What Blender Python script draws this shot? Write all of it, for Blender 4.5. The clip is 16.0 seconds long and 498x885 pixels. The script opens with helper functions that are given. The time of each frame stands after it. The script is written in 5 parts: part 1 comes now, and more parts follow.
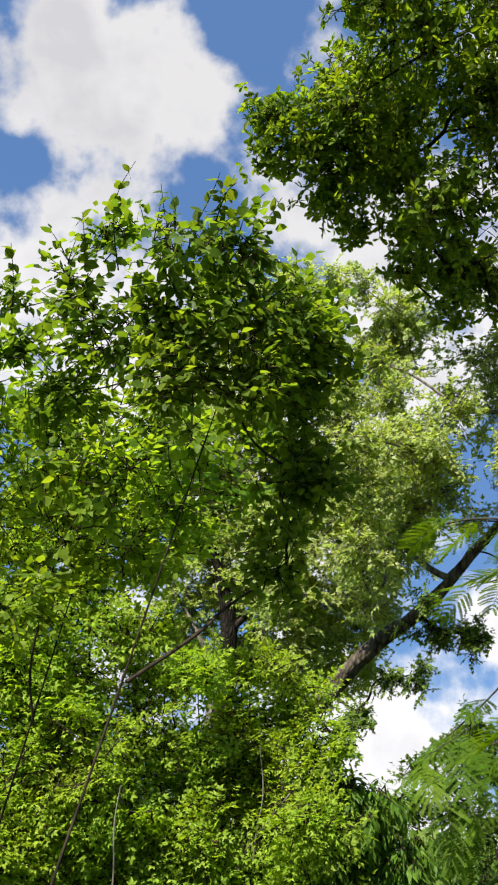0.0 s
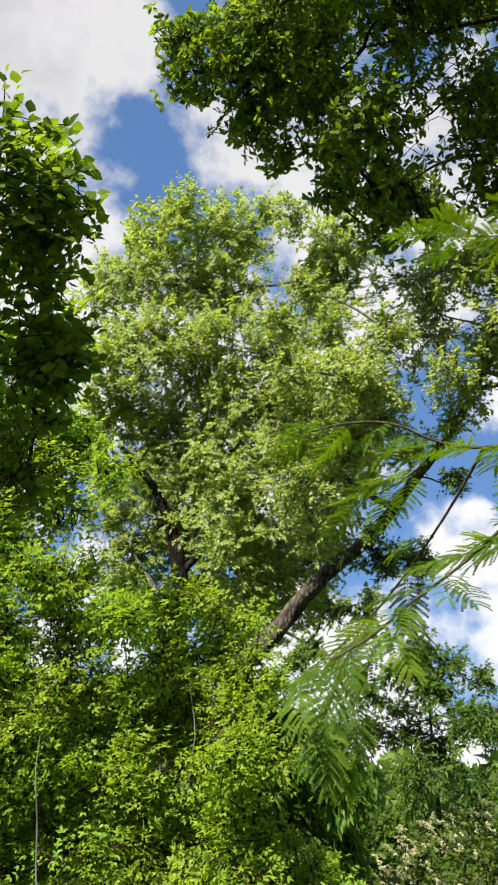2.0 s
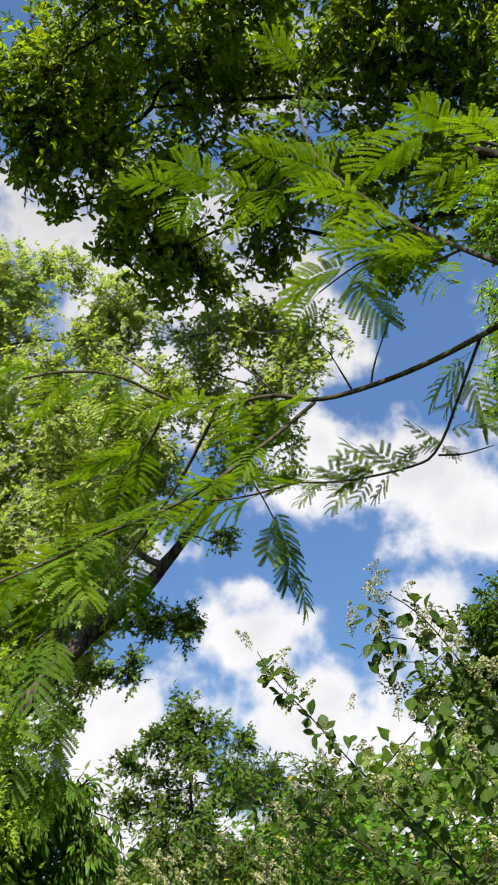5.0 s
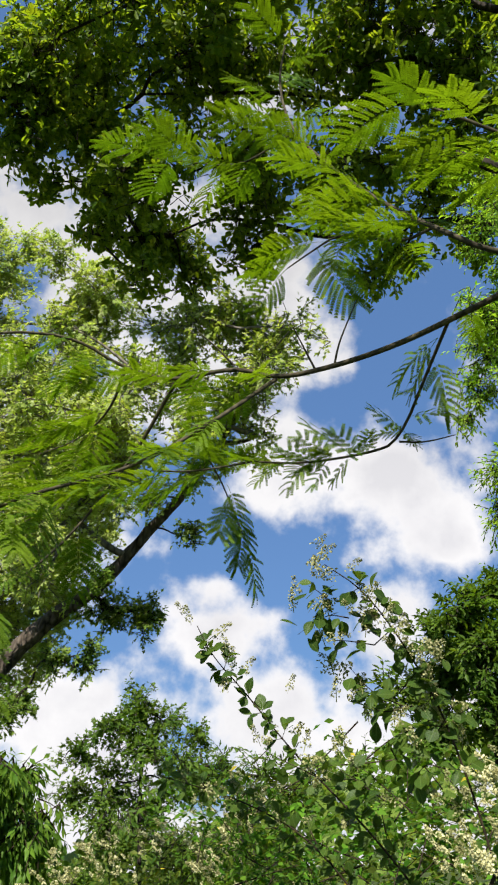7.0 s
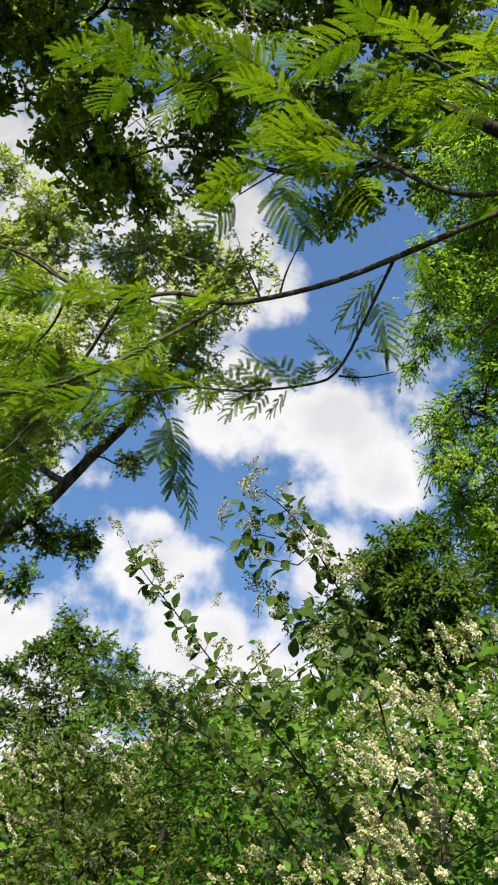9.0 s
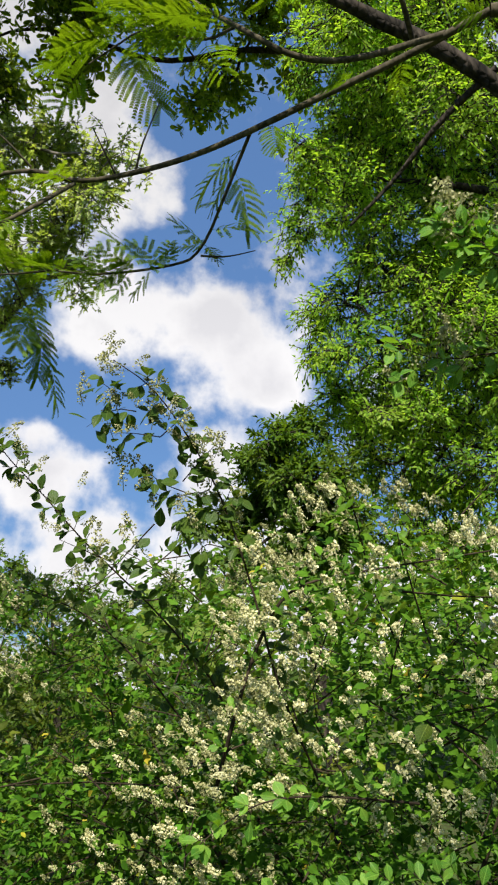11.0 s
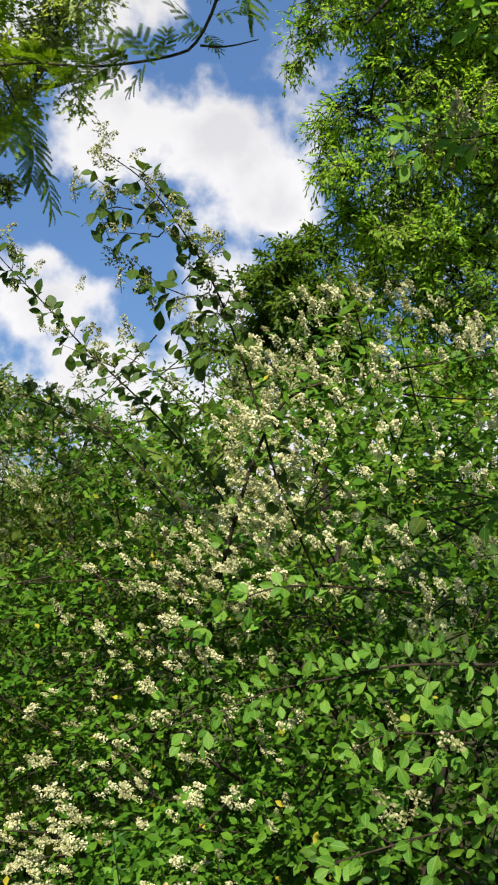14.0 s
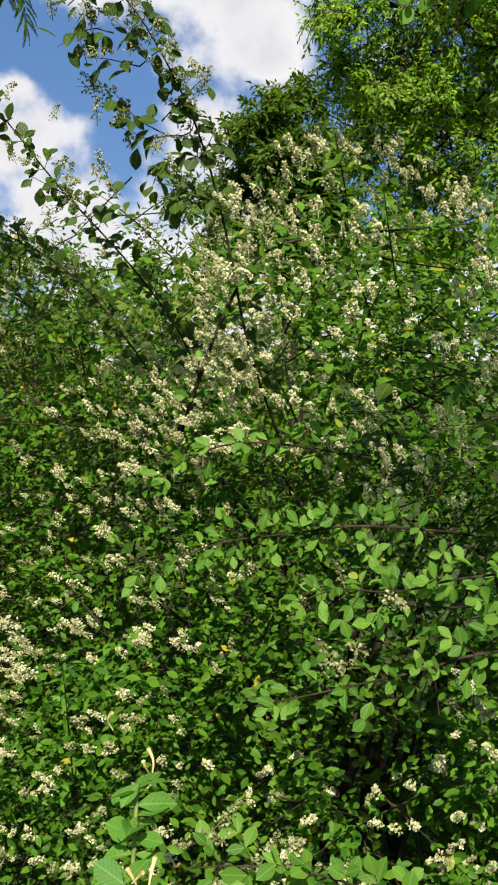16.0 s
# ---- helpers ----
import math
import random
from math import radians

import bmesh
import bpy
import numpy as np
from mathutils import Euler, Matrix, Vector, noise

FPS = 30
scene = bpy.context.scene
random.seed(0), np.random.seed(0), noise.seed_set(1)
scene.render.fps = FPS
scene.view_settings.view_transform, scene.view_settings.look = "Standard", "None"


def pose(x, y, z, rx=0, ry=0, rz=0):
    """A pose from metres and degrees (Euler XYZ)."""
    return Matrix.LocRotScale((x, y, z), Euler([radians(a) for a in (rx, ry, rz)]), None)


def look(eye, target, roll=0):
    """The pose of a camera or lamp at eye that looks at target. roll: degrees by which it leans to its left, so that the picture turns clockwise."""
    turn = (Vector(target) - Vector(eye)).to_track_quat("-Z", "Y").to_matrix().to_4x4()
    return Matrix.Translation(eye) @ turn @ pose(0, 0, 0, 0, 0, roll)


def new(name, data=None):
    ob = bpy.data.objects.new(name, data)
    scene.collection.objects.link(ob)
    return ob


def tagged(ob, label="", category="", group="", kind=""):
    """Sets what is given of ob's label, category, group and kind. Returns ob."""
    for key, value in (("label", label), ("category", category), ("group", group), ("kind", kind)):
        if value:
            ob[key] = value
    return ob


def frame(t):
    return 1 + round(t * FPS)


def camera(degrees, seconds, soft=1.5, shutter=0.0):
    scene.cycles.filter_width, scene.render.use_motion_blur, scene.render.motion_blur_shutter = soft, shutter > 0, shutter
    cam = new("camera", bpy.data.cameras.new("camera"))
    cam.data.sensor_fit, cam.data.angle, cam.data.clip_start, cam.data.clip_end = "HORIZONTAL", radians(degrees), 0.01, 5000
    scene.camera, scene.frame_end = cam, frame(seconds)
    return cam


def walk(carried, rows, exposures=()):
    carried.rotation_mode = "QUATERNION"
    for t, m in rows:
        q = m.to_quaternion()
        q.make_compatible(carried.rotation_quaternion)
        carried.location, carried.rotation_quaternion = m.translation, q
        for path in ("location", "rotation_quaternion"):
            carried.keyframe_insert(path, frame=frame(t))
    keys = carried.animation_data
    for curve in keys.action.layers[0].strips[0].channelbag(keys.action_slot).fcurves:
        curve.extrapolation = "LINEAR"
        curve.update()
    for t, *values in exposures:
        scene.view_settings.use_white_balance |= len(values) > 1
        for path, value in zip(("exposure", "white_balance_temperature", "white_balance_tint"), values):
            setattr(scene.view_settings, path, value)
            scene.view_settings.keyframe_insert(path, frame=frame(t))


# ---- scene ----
cam = camera(31.55, 16.0, soft=2.1)
PATH = [
    (0.0, (0.0000, 0.0000, 1.7500), (0.0000, 4.5315, 3.8631), 4.00),
    (0.5, (0.0528, 0.0199, 1.7353), (0.2058, 4.5763, 3.7885), 2.02),
    (1.0, (0.1359, 0.0451, 1.7006), (0.3918, 4.6819, 3.5539), 0.56),
    (1.5, (0.2257, 0.1099, 1.6953), (0.4598, 4.7668, 3.5003), -0.05),
    (2.0, (0.2989, 0.2355, 1.7653), (0.5516, 4.8817, 3.5954), -0.80),
    (2.5, (0.3143, 0.2590, 1.7787), (0.6379, 4.9225, 3.5528), -1.53),
    (3.0, (0.3307, 0.3188, 1.7322), (0.7378, 4.9862, 3.4783), -1.86),
    (3.5, (0.3819, 0.4772, 1.6111), (1.1171, 5.0806, 3.4190), -3.97),
    (4.0, (0.4881, 0.6496, 1.6305), (1.5686, 5.1205, 3.5911), -4.45),
    (4.5, (0.5158, 0.6475, 1.6169), (1.8214, 4.9971, 3.7090), -5.01),
    (5.0, (0.5133, 0.5985, 1.5946), (1.9492, 4.8621, 3.7762), -4.57),
    (7.5, (0.5785, 0.6632, 1.5621), (2.1936, 4.8821, 3.7052), -1.34),
    (8.0, (0.5782, 0.6564, 1.5537), (2.2755, 4.8898, 3.6023), -0.65),
    (10.5, (0.5958, 0.6325, 1.4948), (2.9661, 4.7748, 2.9859), -3.02),
    (11.0, (0.6162, 0.6319, 1.4805), (3.1689, 4.7317, 2.7751), -5.06),
    (11.5, (0.6331, 0.6366, 1.4626), (3.3458, 4.7101, 2.4860), -6.46),
    (12.0, (0.6477, 0.6334, 1.4434), (3.4559, 4.6988, 2.2092), -7.61),
    (12.5, (0.6451, 0.6324, 1.4427), (3.4214, 4.7468, 2.0456), -7.92),
    (13.0, (0.6479, 0.6366, 1.4404), (3.3460, 4.8268, 1.8437), -7.36),
    (13.5, (0.6428, 0.6433, 1.4428), (3.2094, 4.9185, 1.8119), -6.45),
    (14.0, (0.6353, 0.6475, 1.4460), (3.1603, 4.9498, 1.7848), -4.82),
    (14.5, (0.6309, 0.6521, 1.4443), (3.1719, 4.9545, 1.6258), -2.76),
    (15.0, (0.6326, 0.6549, 1.4414), (3.2114, 4.9377, 1.3543), -1.48),
    (15.5, (0.6378, 0.6592, 1.4397), (3.2533, 4.9075, 1.1068), -0.88),
    (16.0, (0.6396, 0.6585, 1.4377), (3.2946, 4.8710, 0.9840), -0.55),
]
walk(cam, [(t, look(eye, target, roll)) for t, eye, target, roll in PATH],
     [(0.0, 1.0), (2.5, 1.0), (5.0, 0.9), (8.0, 0.87), (13.0, 0.87), (16.0, 0.78)])

# ---- sky and sun ----
SUN_AZ, SUN_EL = -148.0, 46.0      # degrees: clockwise from +y, above the horizon


def build_sky():
    w = bpy.data.worlds.new("sky")
    scene.world = w
    w.use_nodes = True
    nt = w.node_tree
    nt.nodes.clear()
    N, K = nt.nodes.new, nt.links.new

    def math_node(op, a, b=None, c=None, clamp=False):
        n = N("ShaderNodeMath")
        n.operation, n.use_clamp = op, clamp
        for k, v in enumerate((a, b, c)):
            if v is None:
                continue
            if isinstance(v, (int, float)):
                n.inputs[k].default_value = v
            else:
                K(v, n.inputs[k])
        return n.outputs[0]

    sky = N("ShaderNodeTexSky")
    sky.sky_type, sky.sun_disc = "NISHITA", False
    sky.sun_elevation, sky.sun_rotation = radians(SUN_EL), radians(SUN_AZ)
    sky.air_density, sky.dust_density, sky.ozone_density = 1.0, 1.2, 2.0
    co = N("ShaderNodeTexCoord")
    sep = N("ShaderNodeSeparateXYZ")
    K(co.outputs["Generated"], sep.inputs[0])
    x, y, z = sep.outputs
    deg = 180 / math.pi
    az = math_node("MULTIPLY", math_node("ARCTAN2", x, y), deg)
    el = math_node("MULTIPLY", math_node("ARCSINE", z), deg)
    # wisps that break up the outlines
    comb = N("ShaderNodeCombineXYZ")
    K(az, comb.inputs[0])
    K(el, comb.inputs[1])
    soft = N("ShaderNodeTexNoise")
    soft.inputs["Scale"].default_value, soft.inputs["Detail"].default_value, soft.inputs["Roughness"].default_value = 0.16, 10, 0.54
    K(co.outputs["Generated"], soft.inputs["Vector"])
    soft.inputs["Scale"].default_value = 9.0
    broad = N("ShaderNodeTexNoise")
    broad.inputs["Scale"].default_value, broad.inputs["Detail"].default_value = 3.2, 4
    K(co.outputs["Generated"], broad.inputs["Vector"])
    # the heaps of cloud: azimuth, elevation, half width, half height, strength
    heaps = [(2, 27, 9, 5, 1.1), (22, 22.3, 2.6, 1.6, .9), (27, 22.6, 3.2, 2.2, 1), (31.5, 21.8, 4, 2.6, 1), (35.5, 23.2, 3, 2.6, 1), (30, 18.4, 3.4, 1.3, .7),
             (34, 18.6, 3, 1.8, .6), (25, 9.2, 4.6, 2.7, 1), (28.5, 13.2, 3, 1.3, .8), (10, 8.4, 5, 3.2, 1),
             (18, 16.4, 1.6, 1, .7), (17, 13, 2.2, 1, .6), (21.5, 14.2, 2.4, 1, .6), (14.2, 19, 1.6, 1.5, .7), (27, 30.5, 2.6, 1.6, .6), (20, 0, 70, 6.5, 1.3)]
    heaps_b = [(-17, 45.5, 8, 4.4, 1.2), (-9, 45.5, 6, 3.6, 1.1), (-18, 35.5, 6, 3.4, 1.2), (-10.5, 36, 4, 3.4, 1.2), (1.6, 38.4, 3.2, 2, .9),
               (7, 34, 3, 3, .8), (12, 29, 2.2, 2, .6), (-11, 17, 3, 3, 1), (-3, 18, 4, 4, .8), (4, 20, 5, 5, .7), (14, 37, 8, 5, .7), (40, 16, 4, 3, .8), (16, 39, 6, 4, .8), (-20, 31, 8, 4, 1), (-12, 27, 6, 4, .9), (9, 38, 3, 2, .6), (19, 34, 4, 3, .6), (25, 50, 9, 5, .5), (23, 32.7, 3, 2, .7), (29.6, 27, 1, .7, .7), (23.5, 25.8, 2.6, 1.2, .8), (14.2, 28.6, 2, 1.6, .6),
               (-20, 40, 2.6, 1.2, -.9), (-5.4, 42.4, 2.2, 1.4, -.8), (-15, 49.5, 2, 1.4, -.8), (-6, 51, 2, 2, -.8), (-4, 39, 2.4, 2.4, -.7)]
    total = None
    for a, e, sa, se, amp in heaps + heaps_b:
        u = math_node("DIVIDE", math_node("SUBTRACT", az, a), sa)
        v = math_node("DIVIDE", math_node("SUBTRACT", el, e), se)
        q = math_node("MULTIPLY_ADD", u, u, math_node("MULTIPLY", v, v))
        g = math_node("MULTIPLY", math_node("POWER", 2.718, math_node("MULTIPLY", q, -0.8)), amp)
        total = g if total is None else math_node("ADD", total, g)
    total = math_node("MINIMUM", total, 1.1)
    wisp = math_node("MULTIPLY_ADD", soft.outputs[0], 5.4, -2.72)
    field = math_node("ADD", math_node("ADD", total, wisp), math_node("MULTIPLY_ADD", broad.outputs[0], 0.7, -0.42))
    ramp = N("ShaderNodeMapRange")
    ramp.interpolation_type = "SMOOTHSTEP"
    K(field, ramp.inputs[0])
    ramp.inputs[1].default_value, ramp.inputs[2].default_value = 0.05, 0.95
    thick = N("ShaderNodeMapRange")
    billow = N("ShaderNodeTexNoise")
    billow.inputs["Scale"].default_value, billow.inputs["Detail"].default_value = 7.0, 6
    K(co.outputs["Generated"], billow.inputs["Vector"])
    K(math_node("ADD", field, math_node("MULTIPLY_ADD", billow.outputs[0], 4.4, -2.5)), thick.inputs[0])
    thick.inputs[1].default_value, thick.inputs[2].default_value = 0.5, 1.5
    tone = N("ShaderNodeMix")
    tone.data_type = "RGBA"
    K(thick.outputs[0], tone.inputs[0])
    tone.inputs[6].default_value, tone.inputs[7].default_value = (10.3, 10.15, 10.3, 1), (8.5, 8.4, 8.75, 1)
    low = N("ShaderNodeMapRange")
    K(el, low.inputs[0])
    low.inputs[1].default_value, low.inputs[2].default_value, low.inputs[3].default_value, low.inputs[4].default_value = 20, 40, 1.05, 0.8
    lit = N("ShaderNodeMix")
    lit.data_type, lit.blend_type = "RGBA", "MULTIPLY"
    lit.inputs[0].default_value = 1.0
    K(tone.outputs[2], lit.inputs[6])
    K(low.outputs[0], lit.inputs[7])
    tint = N("ShaderNodeMix")
    tint.data_type, tint.blend_type = "RGBA", "MULTIPLY"
    tint.inputs[0].default_value = 1.0
    K(sky.outputs[0], tint.inputs[6])
    tint.inputs[7].default_value = (0.98, 1.3, 1.62, 1)
    mix = N("ShaderNodeMix")
    mix.data_type = "RGBA"
    K(ramp.outputs[0], mix.inputs[0])
    even = N("ShaderNodeMix")
    even.data_type = "RGBA"
    even.inputs[0].default_value = 0.6
    K(tint.outputs[2], even.inputs[6])
    even.inputs[7].default_value = (1.42, 2.85, 6.0, 1)
    K(even.outputs[2], mix.inputs[6])
    K(lit.outputs[2], mix.inputs[7])
    bg = N("ShaderNodeBackground")
    bg.inputs["Strength"].default_value = 0.05
    K(mix.outputs[2], bg.inputs["Color"])
    K(bg.outputs[0], N("ShaderNodeOutputWorld").inputs["Surface"])


build_sky()
sun_data = bpy.data.lights.new("sun", "SUN")
sun_data.energy, sun_data.angle, sun_data.color = 5.0, radians(0.53), (1.0, 0.95, 0.86)
sun = new("sun", sun_data)
sa, se = radians(SUN_AZ), radians(SUN_EL)
sun.matrix_world = look((math.sin(sa) * math.cos(se) * 60, math.cos(sa) * math.cos(se) * 60, math.sin(se) * 60), (0, 0, 0))


# ---- materials ----
def mat_leaf(name, dark, light, glow, rough=0.42, through_light=0.38, per_object=False, spots=None, veins=False, gloss=0.13):
    """Thin leaf: two greens mixed leaf by leaf, fine mottling, light that passes through the blade."""
    m = bpy.data.materials.new(name)
    m.use_nodes = True
    nt = m.node_tree
    N, K = nt.nodes.new, nt.links.new
    pb = nt.nodes["Principled BSDF"]
    out = nt.nodes["Material Output"]
    if per_object:
        rnd = N("ShaderNodeObjectInfo").outputs["Random"]
    else:
        rnd = N("ShaderNodeNewGeometry").outputs["Random Per Island"]
    ramp = N("ShaderNodeValToRGB")
    els = ramp.color_ramp.elements
    els[0].color, els[1].color = (*dark, 1), (*light, 1)
    els[0].position, els[1].position = 0.08, 0.9
    if spots:
        e = els.new(0.988)
        e.color = (*light, 1)
        e = els.new(0.994)
        e.color = (*spots, 1)
    K(rnd, ramp.inputs[0])
    tc = N("ShaderNodeTexCoord")
    no = N("ShaderNodeTexNoise")
    no.inputs["Scale"].default_value, no.inputs["Detail"].default_value = 38, 4
    K(tc.outputs["Object"], no.inputs["Vector"])
    big = N("ShaderNodeTexNoise")
    big.inputs["Scale"].default_value, big.inputs["Detail"].default_value = 2.1, 2
    K(tc.outputs["Object"], big.inputs["Vector"])
    hsv = N("ShaderNodeHueSaturation")
    K(ramp.outputs[0], hsv.inputs["Color"])
    mr = N("ShaderNodeMapRange")
    mr.inputs[1].default_value, mr.inputs[2].default_value, mr.inputs[3].default_value, mr.inputs[4].default_value = 0.3, 0.7, 0.72, 1.28
    K(no.outputs[0], mr.inputs[0])
    K(mr.outputs[0], hsv.inputs["Value"])
    mh = N("ShaderNodeMapRange")
    mh.inputs[1].default_value, mh.inputs[2].default_value, mh.inputs[3].default_value, mh.inputs[4].default_value = 0.3, 0.7, 0.485, 0.515
    K(big.outputs[0], mh.inputs[0])
    K(mh.outputs[0], hsv.inputs["Hue"])
    leaf_colour = hsv.outputs[0]
    if veins:
        sp = N("ShaderNodeSeparateXYZ")
        K(tc.outputs["Object"], sp.inputs[0])

        def calc(op, a, b2=None):
            n = N("ShaderNodeMath")
            n.operation = op
            for k, v in enumerate((a, b2)):
                if isinstance(v, (int, float)):
                    n.inputs[k].default_value = v
                elif v is not None:
                    K(v, n.inputs[k])
            return n.outputs[0]

        across = calc("ABSOLUTE", sp.outputs[1])
        rib = N("ShaderNodeMapRange")
        K(across, rib.inputs[0])
        rib.inputs[1].default_value, rib.inputs[2].default_value, rib.inputs[3].default_value, rib.inputs[4].default_value = 0.0, 0.028, 1.0, 0.0
        wave = calc("SINE", calc("SUBTRACT", calc("MULTIPLY", sp.outputs[0], 46), calc("MULTIPLY", across, 40)))
        side = calc("MULTIPLY", calc("GREATER_THAN", wave, 0.86), 0.35)
        tone = calc("MULTIPLY", calc("MAXIMUM", rib.outputs[0], side), 0.55)
        vm = N("ShaderNodeMix")
        vm.data_type = "RGBA"
        K(tone, vm.inputs[0])
        K(hsv.outputs[0], vm.inputs[6])
        vm.inputs[7].default_value = (*[min(1, c * 1.5 + .03) for c in light], 1)
        leaf_colour = vm.outputs[2]
    K(leaf_colour, pb.inputs["Base Color"])
    pb.inputs["Roughness"].default_value = rough
    pb.inputs["Specular IOR Level"].default_value = gloss
    bump = N("ShaderNodeBump")
    bump.inputs["Strength"].default_value, bump.inputs["Distance"].default_value = 0.25, 0.002
    K(no.outputs[0], bump.inputs["Height"])
    K(bump.outputs[0], pb.inputs["Normal"])
    tr = N("ShaderNodeBsdfTranslucent")
    tm = N("ShaderNodeMix")
    tm.data_type, tm.blend_type = "RGBA", "MULTIPLY"
    tm.inputs[0].default_value = 1.0
    K(leaf_colour, tm.inputs[6])
    tm.inputs[7].default_value = (*glow, 1)
    K(tm.outputs[2], tr.inputs["Color"])
    mx = N("ShaderNodeMixShader")
    mx.inputs[0].default_value = through_light
    K(pb.outputs[0], mx.inputs[1])
    K(tr.outputs[0], mx.inputs[2])
    K(mx.outputs[0], out.inputs["Surface"])
    return m


def mat_bark(name, dark, light, scale=14.0, stretch=0.22, depth=0.02, rough=0.9):
    m = bpy.data.materials.new(name)
    m.use_nodes = True
    nt = m.node_tree
    N, K = nt.nodes.new, nt.links.new
    pb = nt.nodes["Principled BSDF"]
    tc = N("ShaderNodeTexCoord")
    mp = N("ShaderNodeMapping")
    mp.inputs["Scale"].default_value = (1, 1, stretch)
    K(tc.outputs["Object"], mp.inputs["Vector"])
    vo = N("ShaderNodeTexVoronoi")
    vo.inputs["Scale"].default_value = scale
    vo.feature = "DISTANCE_TO_EDGE"
    K(mp.outputs[0], vo.inputs["Vector"])
    no = N("ShaderNodeTexNoise")
    no.inputs["Scale"].default_value, no.inputs["Detail"].default_value = scale * 0.6, 7
    K(mp.outputs[0], no.inputs["Vector"])
    ad = N("ShaderNodeMath")
    ad.operation = "MULTIPLY_ADD"
    K(vo.outputs["Distance"], ad.inputs[0])
    ad.inputs[1].default_value = 0.9
    K(no.outputs[0], ad.inputs[2])
    ramp = N("ShaderNodeValToRGB")
    els = ramp.color_ramp.elements
    els[0].position, els[1].position = 0.38, 0.85
    els[0].color, els[1].color = (*dark, 1), (*light, 1)
    K(ad.outputs[0], ramp.inputs[0])
    K(ramp.outputs[0], pb.inputs["Base Color"])
    pb.inputs["Roughness"].default_value = rough
    pb.inputs["Specular IOR Level"].default_value = 0.12
    bump = N("ShaderNodeBump")
    bump.inputs["Strength"].default_value, bump.inputs["Distance"].default_value = 0.9, depth
    K(ad.outputs[0], bump.inputs["Height"])
    K(bump.outputs[0], pb.inputs["Normal"])
    return m


def mat_ground():
    m = bpy.data.materials.new("leaf litter and grass")
    m.use_nodes = True
    nt = m.node_tree
    N, K = nt.nodes.new, nt.links.new
    pb = nt.nodes["Principled BSDF"]
    tc = N("ShaderNodeTexCoord")
    a, b = N("ShaderNodeTexNoise"), N("ShaderNodeTexNoise")
    a.inputs["Scale"].default_value, a.inputs["Detail"].default_value = 0.7, 5
    b.inputs["Scale"].default_value, b.inputs["Detail"].default_value = 22, 6
    K(tc.outputs["Object"], a.inputs["Vector"])
    K(tc.outputs["Object"], b.inputs["Vector"])
    ad = N("ShaderNodeMath")
    ad.operation = "MULTIPLY_ADD"
    K(a.outputs[0], ad.inputs[0])
    ad.inputs[1].default_value = 0.7
    K(b.outputs[0], ad.inputs[2])
    ramp = N("ShaderNodeValToRGB")
    els = ramp.color_ramp.elements
    els[0].position, els[1].position = 0.6, 1.05
    els[0].color, els[1].color = (0.05, 0.035, 0.02, 1), (0.05, 0.09, 0.02, 1)
    K(ad.outputs[0], ramp.inputs[0])
    K(ramp.outputs[0], pb.inputs["Base Color"])
    pb.inputs["Roughness"].default_value = 0.95
    pb.inputs["Specular IOR Level"].default_value = 0.05
    bump = N("ShaderNodeBump")
    bump.inputs["Strength"].default_value, bump.inputs["Distance"].default_value = 0.8, 0.03
    K(b.outputs[0], bump.inputs["Height"])
    K(bump.outputs[0], pb.inputs["Normal"])
    return m


def mat_petal(name, dark, light):
    m = bpy.data.materials.new(name)
    m.use_nodes = True
    nt = m.node_tree
    N, K = nt.nodes.new, nt.links.new
    pb = nt.nodes["Principled BSDF"]
    ramp = N("ShaderNodeValToRGB")
    els = ramp.color_ramp.elements
    els[0].color, els[1].color = (*dark, 1), (*light, 1)
    K(N("ShaderNodeNewGeometry").outputs["Random Per Island"], ramp.inputs[0])
    K(ramp.outputs[0], pb.inputs["Base Color"])
    pb.inputs["Roughness"].default_value = 0.6
    tr = N("ShaderNodeBsdfTranslucent")
    K(ramp.outputs[0], tr.inputs["Color"])
    mx = N("ShaderNodeMixShader")
    mx.inputs[0].default_value = 0.3
    K(pb.outputs[0], mx.inputs[1])
    K(tr.outputs[0], mx.inputs[2])
    K(mx.outputs[0], nt.nodes["Material Output"].inputs["Surface"])
    return m


M_MAPLE = mat_leaf("maple leaf", (0.25, 0.325, 0.055), (0.43, 0.49, 0.18), (1.3, 1.35, 0.42), 0.36, 0.54, gloss=0.25)
M_OAK = mat_leaf("oak leaf", (0.072, 0.13, 0.013), (0.175, 0.25, 0.026), (2.1, 1.9, 0.45), 0.4, 0.58)
M_WILLOW = mat_leaf("willow oak leaf", (0.125, 0.24, 0.024), (0.28, 0.41, 0.055), (1.7, 1.75, 0.5), 0.4, 0.6)
M_MIDTREE = mat_leaf("dark crown leaf", (0.05, 0.10, 0.014), (0.10, 0.165, 0.02), (2.0, 1.9, 0.5), 0.45, 0.4)
M_FAR = mat_leaf("far crown leaf", (0.08, 0.14, 0.022), (0.18, 0.25, 0.05), (2.0, 2.0, 0.7), 0.45, 0.4)
M_VINE = mat_leaf("vine leaf", (0.10, 0.185, 0.018), (0.21, 0.31, 0.03), (1.9, 1.75, 0.45), 0.45, 0.6)
M_ELM = mat_leaf("elm leaf", (0.07, 0.13, 0.016), (0.16, 0.235, 0.026), (2.0, 1.8, 0.5), 0.45, 0.58)
M_BUSH = mat_leaf("thicket leaf", (0.16, 0.255, 0.018), (0.32, 0.42, 0.045), (1.75, 1.75, 0.45), 0.42, 0.5)
M_MIMOSA = mat_leaf("mimosa leaflet", (0.065, 0.13, 0.009), (0.12, 0.20, 0.013), (1.9, 1.8, 0.4), 0.5, 0.45, True)
